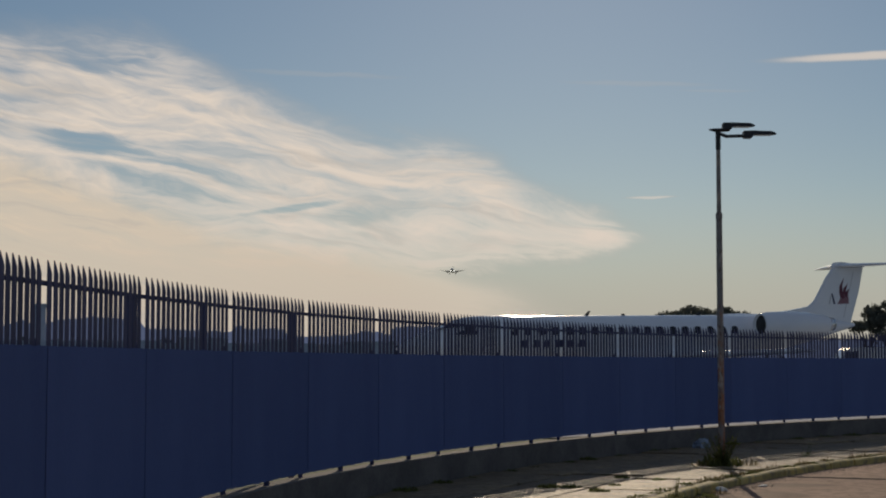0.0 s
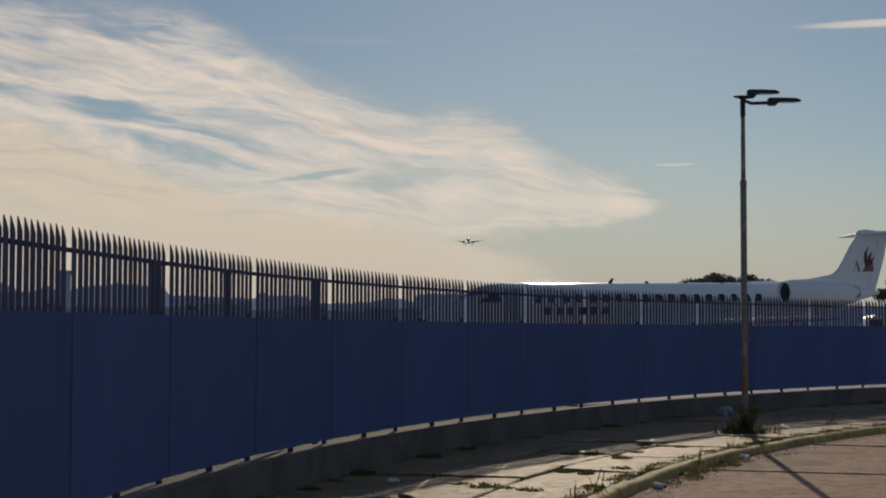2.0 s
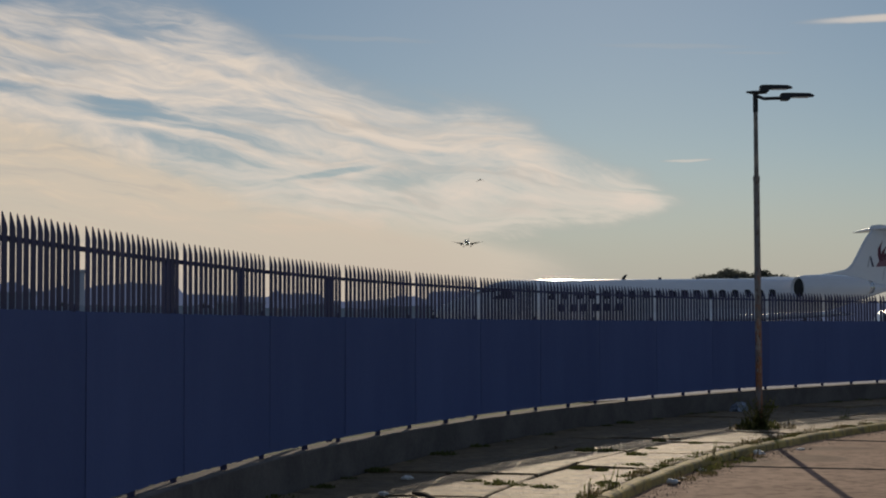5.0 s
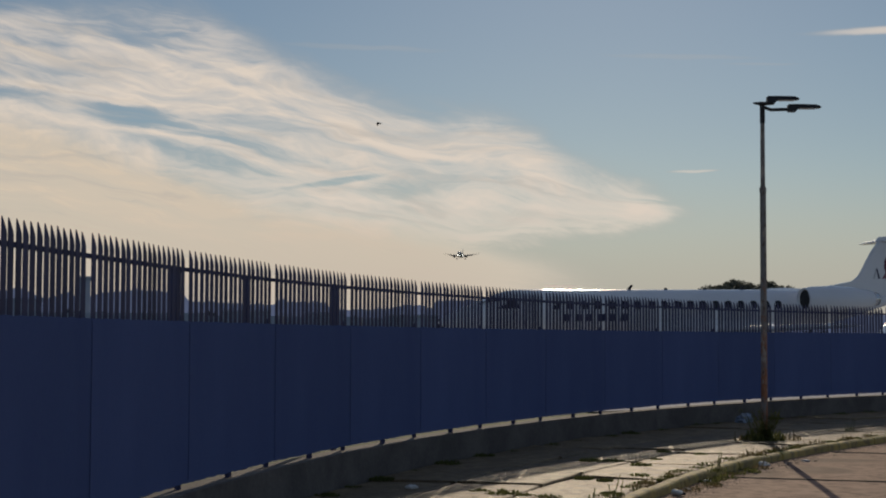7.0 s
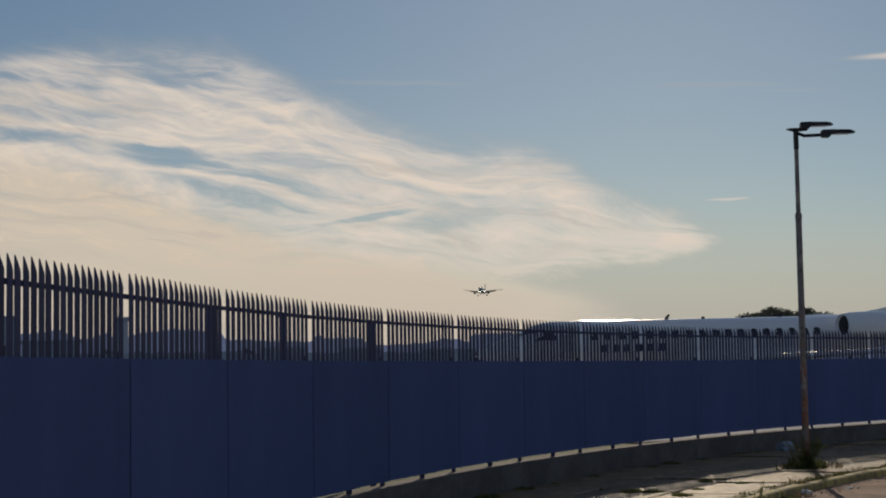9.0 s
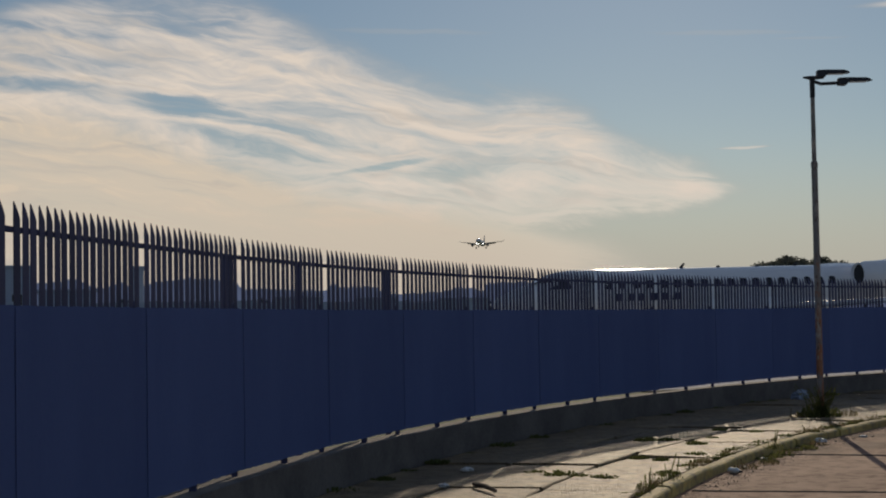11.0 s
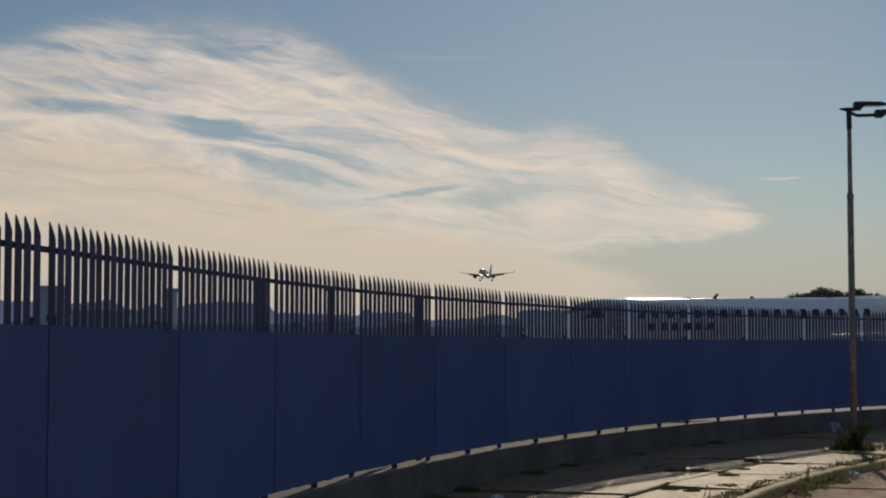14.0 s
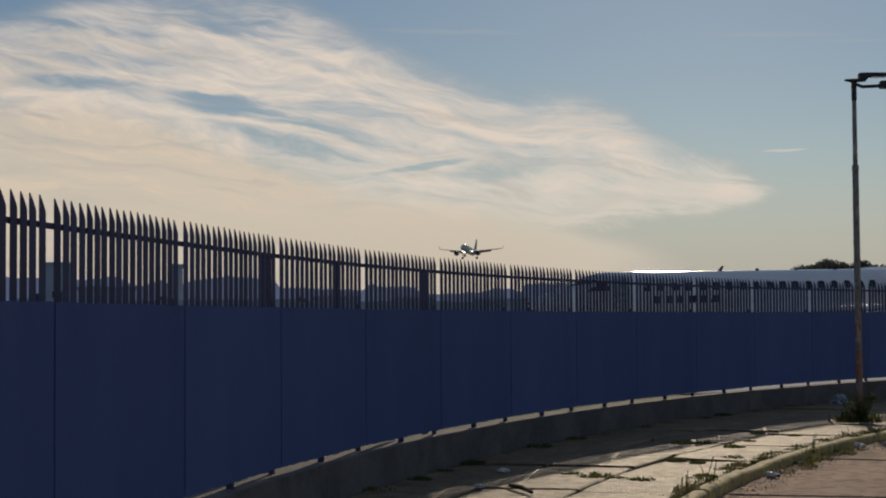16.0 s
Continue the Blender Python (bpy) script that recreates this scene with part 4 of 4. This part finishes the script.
def build_gutter_grit():
    """Grit, leaves and dirt gathered along the kerb."""
    rnd = random.Random(5)
    verts, faces = [], []
    for i in range(3800):
        a = rnd.triangular(2, 46, 18)
        r = kerb_r(a) - 0.05 - abs(rnd.gauss(0, 0.2))
        s = rnd.uniform(0.004, 0.012) * (2.2 if rnd.random() < 0.04 else 1)
        c = on_arc(r, a, -0.10 + s * 0.3)
        b = len(verts)
        ang = rnd.uniform(0, 3)
        for k in range(4):
            verts.append((c.x + s * math.cos(ang + k * 1.57), c.y + s * math.sin(ang + k * 1.57) * rnd.uniform(0.5, 1), c.z - s * 0.4))
        verts.append((c.x, c.y, c.z + s * rnd.uniform(0.1, 0.5)))
        faces += [(b + k, b + (k + 1) % 4, b + 4) for k in range(4)]
    me = bpy.data.meshes.new("gutter_grit")
    me.from_pydata(verts, [], faces)
    n = Nodes("grit")
    r = n.put("ShaderNodeNewGeometry").outputs["Random Per Island"]
    me.materials.append(n.surface(n.mix(r, (0.13, 0.10, 0.07), (0.28, 0.21, 0.15)), 0.9))
    tagged(new("gutter_grit", me), "dark grit and dead leaves along the kerb", "grit", kind="stuff")


build_gutter_grit()


def build_road_cracks():
    """Dark joints between the road's bays, raised by millimetres to show at the camera's low angle."""
    rnd = random.Random(8)
    mat = plain("dark joint strip", (0.05, 0.042, 0.036), 0.85)
    for a in (-6, 3.5, 11.5, 18.3, 26.4, 34, 41):
        bm = bmesh.new()
        prev = None
        for i in range(60):
            r = kerb_r(a) - 0.1 - i * 0.155
            aa = a + rnd.uniform(-0.03, 0.03) + i * 0.012
            w = rnd.uniform(0.012, 0.032)
            p = [bm.verts.new(on_arc(r, aa + q * w, z)) for q, z in ((-1, -0.104), (-0.5, -0.096 + w * 0.3), (0.5, -0.095 + w * 0.35), (1, -0.104))]
            if prev:
                for q in range(3):
                    bm.faces.new((prev[q], prev[q + 1], p[q + 1], p[q]))
            prev = p
        bmesh.ops.recalc_face_normals(bm, faces=bm.faces)
        tagged(part("road_joint", bm, mat), "dark cracked joint across the concrete road", "road joint", kind="structure")


build_road_cracks()


# ---- weeds ----
def weed_mesh(name, rnd, n, spread, height, leaf, mat, upright=0.5, stalks=0, bend=0.3):
    """A clump of bent blades and small leaves on thin stalks."""
    verts, faces = [], []

    def blade(p, d, up, l, w):
        side = Vector((-d.y, d.x, 0)).normalized() * w
        b = len(verts)
        mid = p + d * l * 0.45 + Vector((0, 0, up * l * 0.7))
        end = p + d * l + Vector((0, 0, up * l * 0.85))
        verts.extend([tuple(p - side * 0.4), tuple(p + side * 0.4), tuple(mid - side), tuple(mid + side), tuple(end)])
        faces.extend([(b, b + 1, b + 3, b + 2), (b + 2, b + 3, b + 4)])

    for i in range(n):
        a = rnd.uniform(0, 2 * math.pi)
        q = spread * math.sqrt(rnd.random())
        p = Vector((q * math.cos(a), q * math.sin(a), 0.0))
        t = rnd.uniform(0, 2 * math.pi)
        l = height * rnd.uniform(0.35, 1.0) * (1.15 - 0.6 * q / spread)
        blade(p, Vector((math.cos(t), math.sin(t), 0)) * rnd.uniform(0.15, 0.8), rnd.uniform(upright, 1.3), l, leaf * rnd.uniform(0.5, 1.2))
    for i in range(stalks):
        a = rnd.uniform(0, 2 * math.pi)
        p = Vector((math.cos(a), math.sin(a), 0)) * spread * rnd.uniform(0, 0.6)
        lean = Vector((rnd.uniform(-bend, bend), rnd.uniform(-bend, bend), 1))
        h = height * rnd.uniform(0.8, 1.5)
        for k in range(14):
            u = (k + 1) / 14
            t = rnd.uniform(0, 6.28)
            blade(p + lean * h * u, Vector((math.cos(t), math.sin(t), 0)), rnd.uniform(-0.2, 0.7), height * 0.16 * (1.2 - u * 0.7), leaf * 1.3)
        b = len(verts)
        s = 0.004
        for z in (0, 1):
            for k in range(3):
                o = Vector((math.cos(k * 2.1), math.sin(k * 2.1), 0)) * s
                verts.append(tuple(p + lean * h * z + o))
        faces.extend([(b + k, b + (k + 1) % 3, b + 3 + (k + 1) % 3, b + 3 + k) for k in range(3)])
    me = bpy.data.meshes.new(name)
    me.from_pydata(verts, [], faces)
    me.materials.append(mat)
    return me


def build_weeds():
    rnd = random.Random(21)
    tuft = [weed_mesh("weed", rnd, 130, 0.15, 0.06, 0.010, M_LEAF, 0.1) for _ in range(3)]
    low = [weed_mesh("weed", rnd, 330, 0.15, 0.065, 0.012, M_LEAF, 0.1) for _ in range(3)]
    dry = [weed_mesh("weed", rnd, 70, 0.13, 0.09, 0.006, M_DRY, 0.25, 1) for _ in range(3)]
    tall = [weed_mesh("weed", rnd, 24, 0.10, 0.15, 0.007, M_LEAF, 0.3, 2) for _ in range(2)]
    bush = empty("weed_bush", "dense green weed bush round the lamp's foot", "weed", at=pose(4.22, 25.0, 0.0))
    share("foliage", weed_mesh("foliage", rnd, 420, 0.32, 0.26, 0.012, M_LEAF, 0.1, 0), bush, pose(0, 0, 0))["kind"] = "stuff"
    share("stalk_growth", weed_mesh("stalk_growth", rnd, 10, 0.24, 0.34, 0.012, M_LEAF, 0.5, 44, 0.75), bush, pose(0, 0, 0))["kind"] = "stuff"
    verts, faces, mats = [], [], []

    def put(me, p, size, rz=0.0):
        m = Matrix.Translation(p) @ pose(0, 0, 0, 0, 0, rz) @ Matrix.Diagonal((size, size, size, 1))
        b = len(verts)
        verts.extend(tuple(m @ v.co) for v in me.vertices)
        for f in me.polygons:
            faces.append(tuple(b + k for k in f.vertices))
            mats.append(1 if me.materials[0] == M_DRY else 0)

    put(dry[0], (4.62, 25.05, 0.0), 1.5, 50)
    put(dry[1], (3.85, 24.9, 0.0), 1.3, 90)
    spots = [(0.19, 16.35, 1.5), (0.4, 16.2, 1.0), (0.62, 16.02, 1.2), (1.09, 18.31, 1.0), (0.86, 18.57, 0.7), (1.31, 18.03, 0.8), (1.35, 20.84, 1.4), (1.6, 20.8, 1.2), (1.9, 20.16, 1.2), (1.73, 18.64, 1.1), (2.45, 22.6, 0.9), (-0.05, 16.65, 1.0), (2.9, 22.2, 0.8), (2.2, 21.2, 0.7)]
    for i, (x, y, s) in enumerate(spots):
        put(low[i % 3], (x, y, -0.015), s * 0.8, i * 70)
    for i in range(125):        # along the back of the kerb
        a = 5 + i * 0.32 + rnd.uniform(-0.3, 0.3)
        if rnd.random() < 0.2:
            continue
        put(rnd.choice(tuft + low), on_arc(kerb_r(a) + 0.19 + rnd.uniform(-0.06, 0.12), a, -0.02), rnd.uniform(0.4, 0.95), rnd.uniform(0, 360))
        if rnd.random() < 0.3:
            put(rnd.choice(dry), on_arc(kerb_r(a) + 0.16, a + 0.3, 0), rnd.uniform(0.6, 1.1), rnd.uniform(0, 360))
    for x, y in ((1.25, 15.75), (0.95, 14.95), (2.68, 19.13), (6.1, 27.6)):
        put(rnd.choice(tall), (x, y, 0), rnd.uniform(0.9, 1.2), rnd.uniform(0, 360))
    for i in range(12):         # scrub in the gutter
        a = 15.2 + i * 0.5
        put(rnd.choice(dry + tuft), on_arc(kerb_r(a) - 0.10 - rnd.uniform(0, 0.2), a, -0.10), rnd.uniform(0.7, 1.1), rnd.uniform(0, 360))
    for i in range(26):        # foot of the plinth
        a = 4 + i * 1.75 + rnd.uniform(-0.5, 0.5)
        put(rnd.choice(low + tuft), on_arc(FENCE_R - 0.2 - rnd.uniform(0, 0.1), a, -0.01), rnd.uniform(0.6, 1.4), rnd.uniform(0, 360))
    me = bpy.data.meshes.new("pavement_weeds")
    me.from_pydata(verts, [], faces)
    me.materials.append(M_LEAF)
    me.materials.append(M_DRY)
    me.polygons.foreach_set("material_index", mats)
    tagged(new("pavement_weeds", me), "low green and straw-coloured weeds in the pavement's joints", "weeds", kind="stuff")


build_weeds()


# ---- litter ----
def crumpled(name, size, mat, label, cat, at, seed):
    bm = bmesh.new()
    bmesh.ops.create_icosphere(bm, subdivisions=3, radius=1.0)
    for v in bm.verts:
        k = 1 + 0.55 * noise.noise(v.co * 2.1 + Vector((seed, 0, 0))) + 0.2 * noise.noise(v.co * 6 + Vector((0, seed, 0)))
        v.co = Vector((v.co.x * size[0] * k, v.co.y * size[1] * k, max(v.co.z * size[2] * k, -size[2] * 0.45) + size[2] * 0.45))
    ob = part(name, bm, mat)
    ob.matrix_basis = at
    tagged(ob, label, cat)


M_BAG = plain("pale blue plastic", (0.30, 0.36, 0.46), 0.4)
M_PAPER = plain("white litter", (0.75, 0.74, 0.70), 0.5)
crumpled("plastic_bag", (0.16, 0.13, 0.12), M_BAG, "crumpled pale blue plastic bag by the plinth", "bag", pose(4.74, 30.2, 0.0), 3.0)
for i, (x, y, s) in enumerate(((3.6, 21.5, 0.09), (2.55, 19.0, 0.05), (3.3, 21.9, 0.05), (4.3, 22.2, 0.05), (2.2, 18.0, 0.04), (-0.75, 16.9, 0.07), (-0.9, 15.3, 0.06))):
    z = 0.0 if x < 0 else -0.10
    crumpled("paper_scrap", (s, s * 0.8, s * 0.4), M_PAPER, "crumpled scrap of white litter on the ground", "litter", pose(x, y, z, 0, 0, i * 50), 5.0 + i)


def build_cup():
    cup = empty("plastic_bottle", "small clear crushed bottle in the gutter", "bottle", at=pose(1.98, 17.38, -0.068, 90, 0, 30))
    part("body", loft(bmesh.new(), [circle((0, 0, z), 'z', r, 14) for z, r in ((0, 0.03), (0.01, 0.034), (0.08, 0.03), (0.13, 0.033), (0.16, 0.014), (0.18, 0.013))]), plain("cloudy plastic", (0.7, 0.74, 0.72), 0.15), cup, smooth=True)
    part("cap", loft(bmesh.new(), [circle((0, 0, z), 'z', r, 12) for z, r in ((0.178, 0.016), (0.196, 0.016))]), M_LAMP, cup)


build_cup()


def build_stick():
    bm = tube(bmesh.new(), [(-0.62, 15.25, 0.03), (-0.5, 14.95, 0.04), (-0.40, 14.62, 0.03)], [0.018, 0.022, 0.016], 7)
    tagged(part("stick", bm, M_BARK), "dark broken stick lying on the pavement", "stick")


build_stick()


# ---- beyond the fence ----
def crown_mesh(rnd, clumps, leaves, size, mat, spread):
    """Many small leaf sprays gathered in clumps, with gaps between."""
    verts, faces = [], []
    for c, r in clumps:
        for i in range(leaves):
            d = Vector((rnd.gauss(0, 1), rnd.gauss(0, 1), rnd.gauss(0, 0.62)))
            d = d.normalized() * r * (0.45 + 0.55 * rnd.random() ** 0.5)
            p = Vector(c) + Vector((d.x, d.y, d.z * 0.72))
            u = Vector((rnd.uniform(-1, 1), rnd.uniform(-1, 1), rnd.uniform(-0.6, 0.8))).normalized()
            v = u.orthogonal().normalized()
            s = size * rnd.uniform(0.6, 1.5)
            b = len(verts)
            verts.extend([tuple(p - v * s * 0.35), tuple(p + u * s), tuple(p + v * s * 0.35), tuple(p - u * s * 0.6)])
            faces.append((b, b + 1, b + 2, b + 3))
    me = bpy.data.meshes.new("crown")
    me.from_pydata(verts, [], faces)
    me.materials.append(mat)
    return me


def build_tree(x, y, height, width, seed, flat=True, label="distant umbrella pine, dark against the light", bare=0.5, leaf=M_PINE_HAZE, leaves=240):
    rnd = random.Random(seed)
    z = ground_height(x, y)
    tree = empty("tree", label, "tree", "distant trees", at=pose(x, y, z))
    trunk_h = height * bare
    bm = bmesh.new()
    lean = rnd.uniform(-0.06, 0.06) * height
    tube(bm, [(0, 0, -0.1), (lean * 0.3, 0, trunk_h * 0.5), (lean, 0, trunk_h)], [0.035 * height, 0.026 * height, 0.018 * height], 7)
    clumps = []
    for i in range(9):
        a = rnd.uniform(0, 6.28)
        q = width * 0.5 * math.sqrt(rnd.random()) * 0.8
        top = height * (0.93 - 0.25 * (q / (width * 0.5)) ** 2) - rnd.uniform(0, 0.22) * height * (0.6 if flat else 1.3)
        c = (lean + q * math.cos(a), q * math.sin(a), max(top, trunk_h * 0.9))
        clumps.append((c, width * rnd.uniform(0.13, 0.22)))
        tube(bm, [(lean * 0.7, 0, trunk_h * rnd.uniform(0.6, 0.95)), ((lean + c[0]) / 2, c[1] / 2, (trunk_h + c[2]) / 2 - 0.04 * height), (c[0], c[1], c[2] - 0.02 * height)], [0.013 * height, 0.009 * height, 0.004 * height], 5)
    part("trunk", bm, M_BARK, tree)
    share("crown", crown_mesh(rnd, clumps, leaves, 0.045 * width + 0.05, leaf, width), tree, pose(0, 0, 0))


def place(px_az, dist):
    a = radians(px_az)
    return dist * math.sin(a), dist * math.cos(a)


# umbrella pines behind the jet
for i, (az, d, h, w) in enumerate(((7.75, 210, 7.9, 5.2), (8.2, 200, 8.4, 6.4), (8.65, 203, 8.4, 6.4), (9.2, 210, 8.3, 6.2), (9.75, 212, 8.6, 6.2), (10.2, 215, 8.3, 6.0), (11.1, 220, 8.2, 5.0), (7.3, 225, 7.8, 4.2), (11.6, 225, 7.6, 4.6))):
    build_tree(*place(az, d), h, w, 40 + i)
for i, (az, d, h, w) in enumerate(((14.6, 128, 6.2, 3.4), (15.15, 130, 7.1, 4.2), (15.9, 128, 7.3, 4.4), (16.9, 132, 6.4, 4.0), (18.0, 130, 6.8, 4.2))):
    build_tree(*place(az, d), h, w, 60 + i, False, "small open tree with a gnarled trunk, backlit", 0.42, M_PINE_HAZE, 130)
# a belt of trees and low blocks beyond the field, haze put into their colours
rb = random.Random(77)
for i in range(52):
    az = -22.0 + i * 0.43 + rb.uniform(-0.15, 0.15)
    d = rb.uniform(225, 262)
    h = rb.uniform(3.8, 4.8) if az < -8 else rb.uniform(3.3, 4.1)
    build_tree(*place(az, d), h, rb.uniform(4.6, 6.6), 100 + i, False, "distant bushy tree in hazy shade", 0.12, M_BELT_HAZE)


def build_block(az, d, w, dep, h, floors):
    x, y = place(az, d)
    z = ground_height(x, y)
    b = empty("building", "distant plain flat-roofed block, plaster tinted blue for haze", "building", "distant blocks", at=pose(x, y, z, 0, 0, -az))
    body = part("wall", box(bmesh.new(), -w / 2, w / 2, 0, dep, -0.1, h), M_BLDG_HAZE, b)
    part("roof", box(bmesh.new(), -w / 2 - 0.2, w / 2 + 0.2, -0.2, dep + 0.2, h, h + 0.3, 0.03), M_BLDG_HAZE, b)
    for f in range(floors):
        k = int(w / 3.2)
        for i in range(k):
            wx = -w / 2 + (i + 0.5) * w / k
            wz = 1.0 + f * 3.0
            part("window", box(bmesh.new(), wx - 0.6, wx + 0.6, -0.03, 0.06, wz, wz + 1.3, 0.02), M_GLASS, b)


for az, d, w, dep, h, fl in ((-21.0, 212, 8, 10, 8.6, 2), (-17.85, 208, 3.2, 6, 8.6, 2), (-16.2, 208, 7, 10, 5.6, 1), (-13.8, 206, 1.3, 8, 8.3, 2), (-8.3, 214, 6, 10, 4.4, 1), (-5.6, 216, 5, 10, 4.2, 1), (-2.6, 214, 7, 9, 3.9, 1)):
    build_block(az, d, w, dep, h, fl)


def build_far_wall():
    """A long low wall added at the far side of the field to fill in under the trees."""
    bm = bmesh.new()
    rnd = random.Random(3)
    x = -92.0
    while x < -8:
        w = rnd.uniform(5, 12)
        h = rnd.uniform(3.6, 4.6) if x < -30 else rnd.uniform(3.0, 3.8)
        z = ground_height(x, 196)
        box(bm, x, x + w - 0.05, 196, 196.6, z - 0.2, z + h)
        x += w
    tagged(part("far_wall", bm, M_BLDG_HAZE), "long low wall added across the airfield, plaster tinted for haze", "wall", kind="structure")


build_far_wall()


def build_van(x, y, rz):
    z = ground_height(x, y) + 0.03
    van = empty("van", "white service van parked beyond the fence", "van", "parked vans", at=pose(x, y, z, 0, 0, rz))
    prof = [(-2.4, 0.4), (-2.45, 1.0), (-2.35, 1.15), (-1.6, 1.3), (-0.95, 2.15), (-0.75, 2.25), (2.3, 2.28), (2.42, 2.15), (2.45, 0.4)]
    bm = loft(bmesh.new(), [[(px, yy, pz) for px, pz in prof] for yy in (-0.9, 0.9)])
    bmesh.ops.bevel(bm, geom=bm.edges[:], offset=0.07, segments=2, affect='EDGES')
    part("body", bm, M_WHITE, van, smooth=False)
    for s in (-1, 1):
        part("side_window", box(bmesh.new(), -1.15, -0.3, s * 0.905 - 0.012, s * 0.905 + 0.012, 1.4, 2.0, 0.005), M_GLASS, van)
    for px in (-1.55, 1.5):
        for s in (-0.82, 0.82):
            w = loft(bmesh.new(), [[(px + r * math.cos(2 * math.pi * k / 16), s + yy, 0.33 + r * math.sin(2 * math.pi * k / 16)) for k in range(16)] for yy, r in ((-0.1, 0.27), (-0.07, 0.33), (0.07, 0.33), (0.1, 0.27))])
            part("wheel", w, M_BLACK, van)


for az, d in ((14.2, 106), (15.4, 108), (16.8, 105)):
    build_van(*place(az, d), 4)
JET_ROWS = [(0, 12.27, 2109.0, 121.03, -4, -4.0), (2, 2.87, 1952.5, 108.5, -4, -4.6), (4, -7.41, 1796.1, 96.65, -4, -5.2), (6, -17.99, 1639.6, 85.46, -4, -5.8), (8, -28.29, 1483.2, 74.89, -4, -6.4), (10, -37.72, 1326.7, 64.94, -4, -7.0), (12, -45.7, 1170.2, 55.57, -4, -7.6), (14, -51.63, 1013.8, 46.77, -4, -8.2), (16, -54.94, 857.3, 38.5, -4, -8.8)]
BIRD_ROWS = [(0, 27.0, 290.0, 3.6, 60), (3.2, 16.0, 250.0, 4.6, 60), (4.4, 6.0, 228.0, 14.0, 65), (5.5, -3.1673, 212.6, 24.263, 70), (6, -4.6264, 206.6, 24.137, 70), (6.5, -7.6378, 200.6, 24.862, 20), (7, -12.784, 194.6, 27.099, 20), (7.5, -20.015, 188.6, 29.539, 20), (8, -28.613, 182.6, 34.074, 20), (8.5, -37.747, 176.6, 39.427, 20), (9.5, -55.479, 164.6, 49.314, 20), (12, -99.809, 134.6, 74.034, 20), (16, -170.74, 86.6, 113.59, 20)]


# ---- what moves ----
def motions():
    walk(LANDING, [(t, pose(x, y, z, rx, 0, rz)) for t, x, y, z, rx, rz in JET_ROWS])
    walk(BIRD, [(t, pose(x, y, z, 0, 8, rz)) for t, x, y, z, rz in BIRD_ROWS])
    for s, w in zip((-1, 1), BIRD_WINGS):
        rows = []
        for i in range(161):
            t = i / 10
            rows.append((t, pose(0, 0, 0, s * 38 * math.sin(2 * math.pi * 2.5 * t + 0.6), 0, 0)))
        walk(w, rows)


motions()
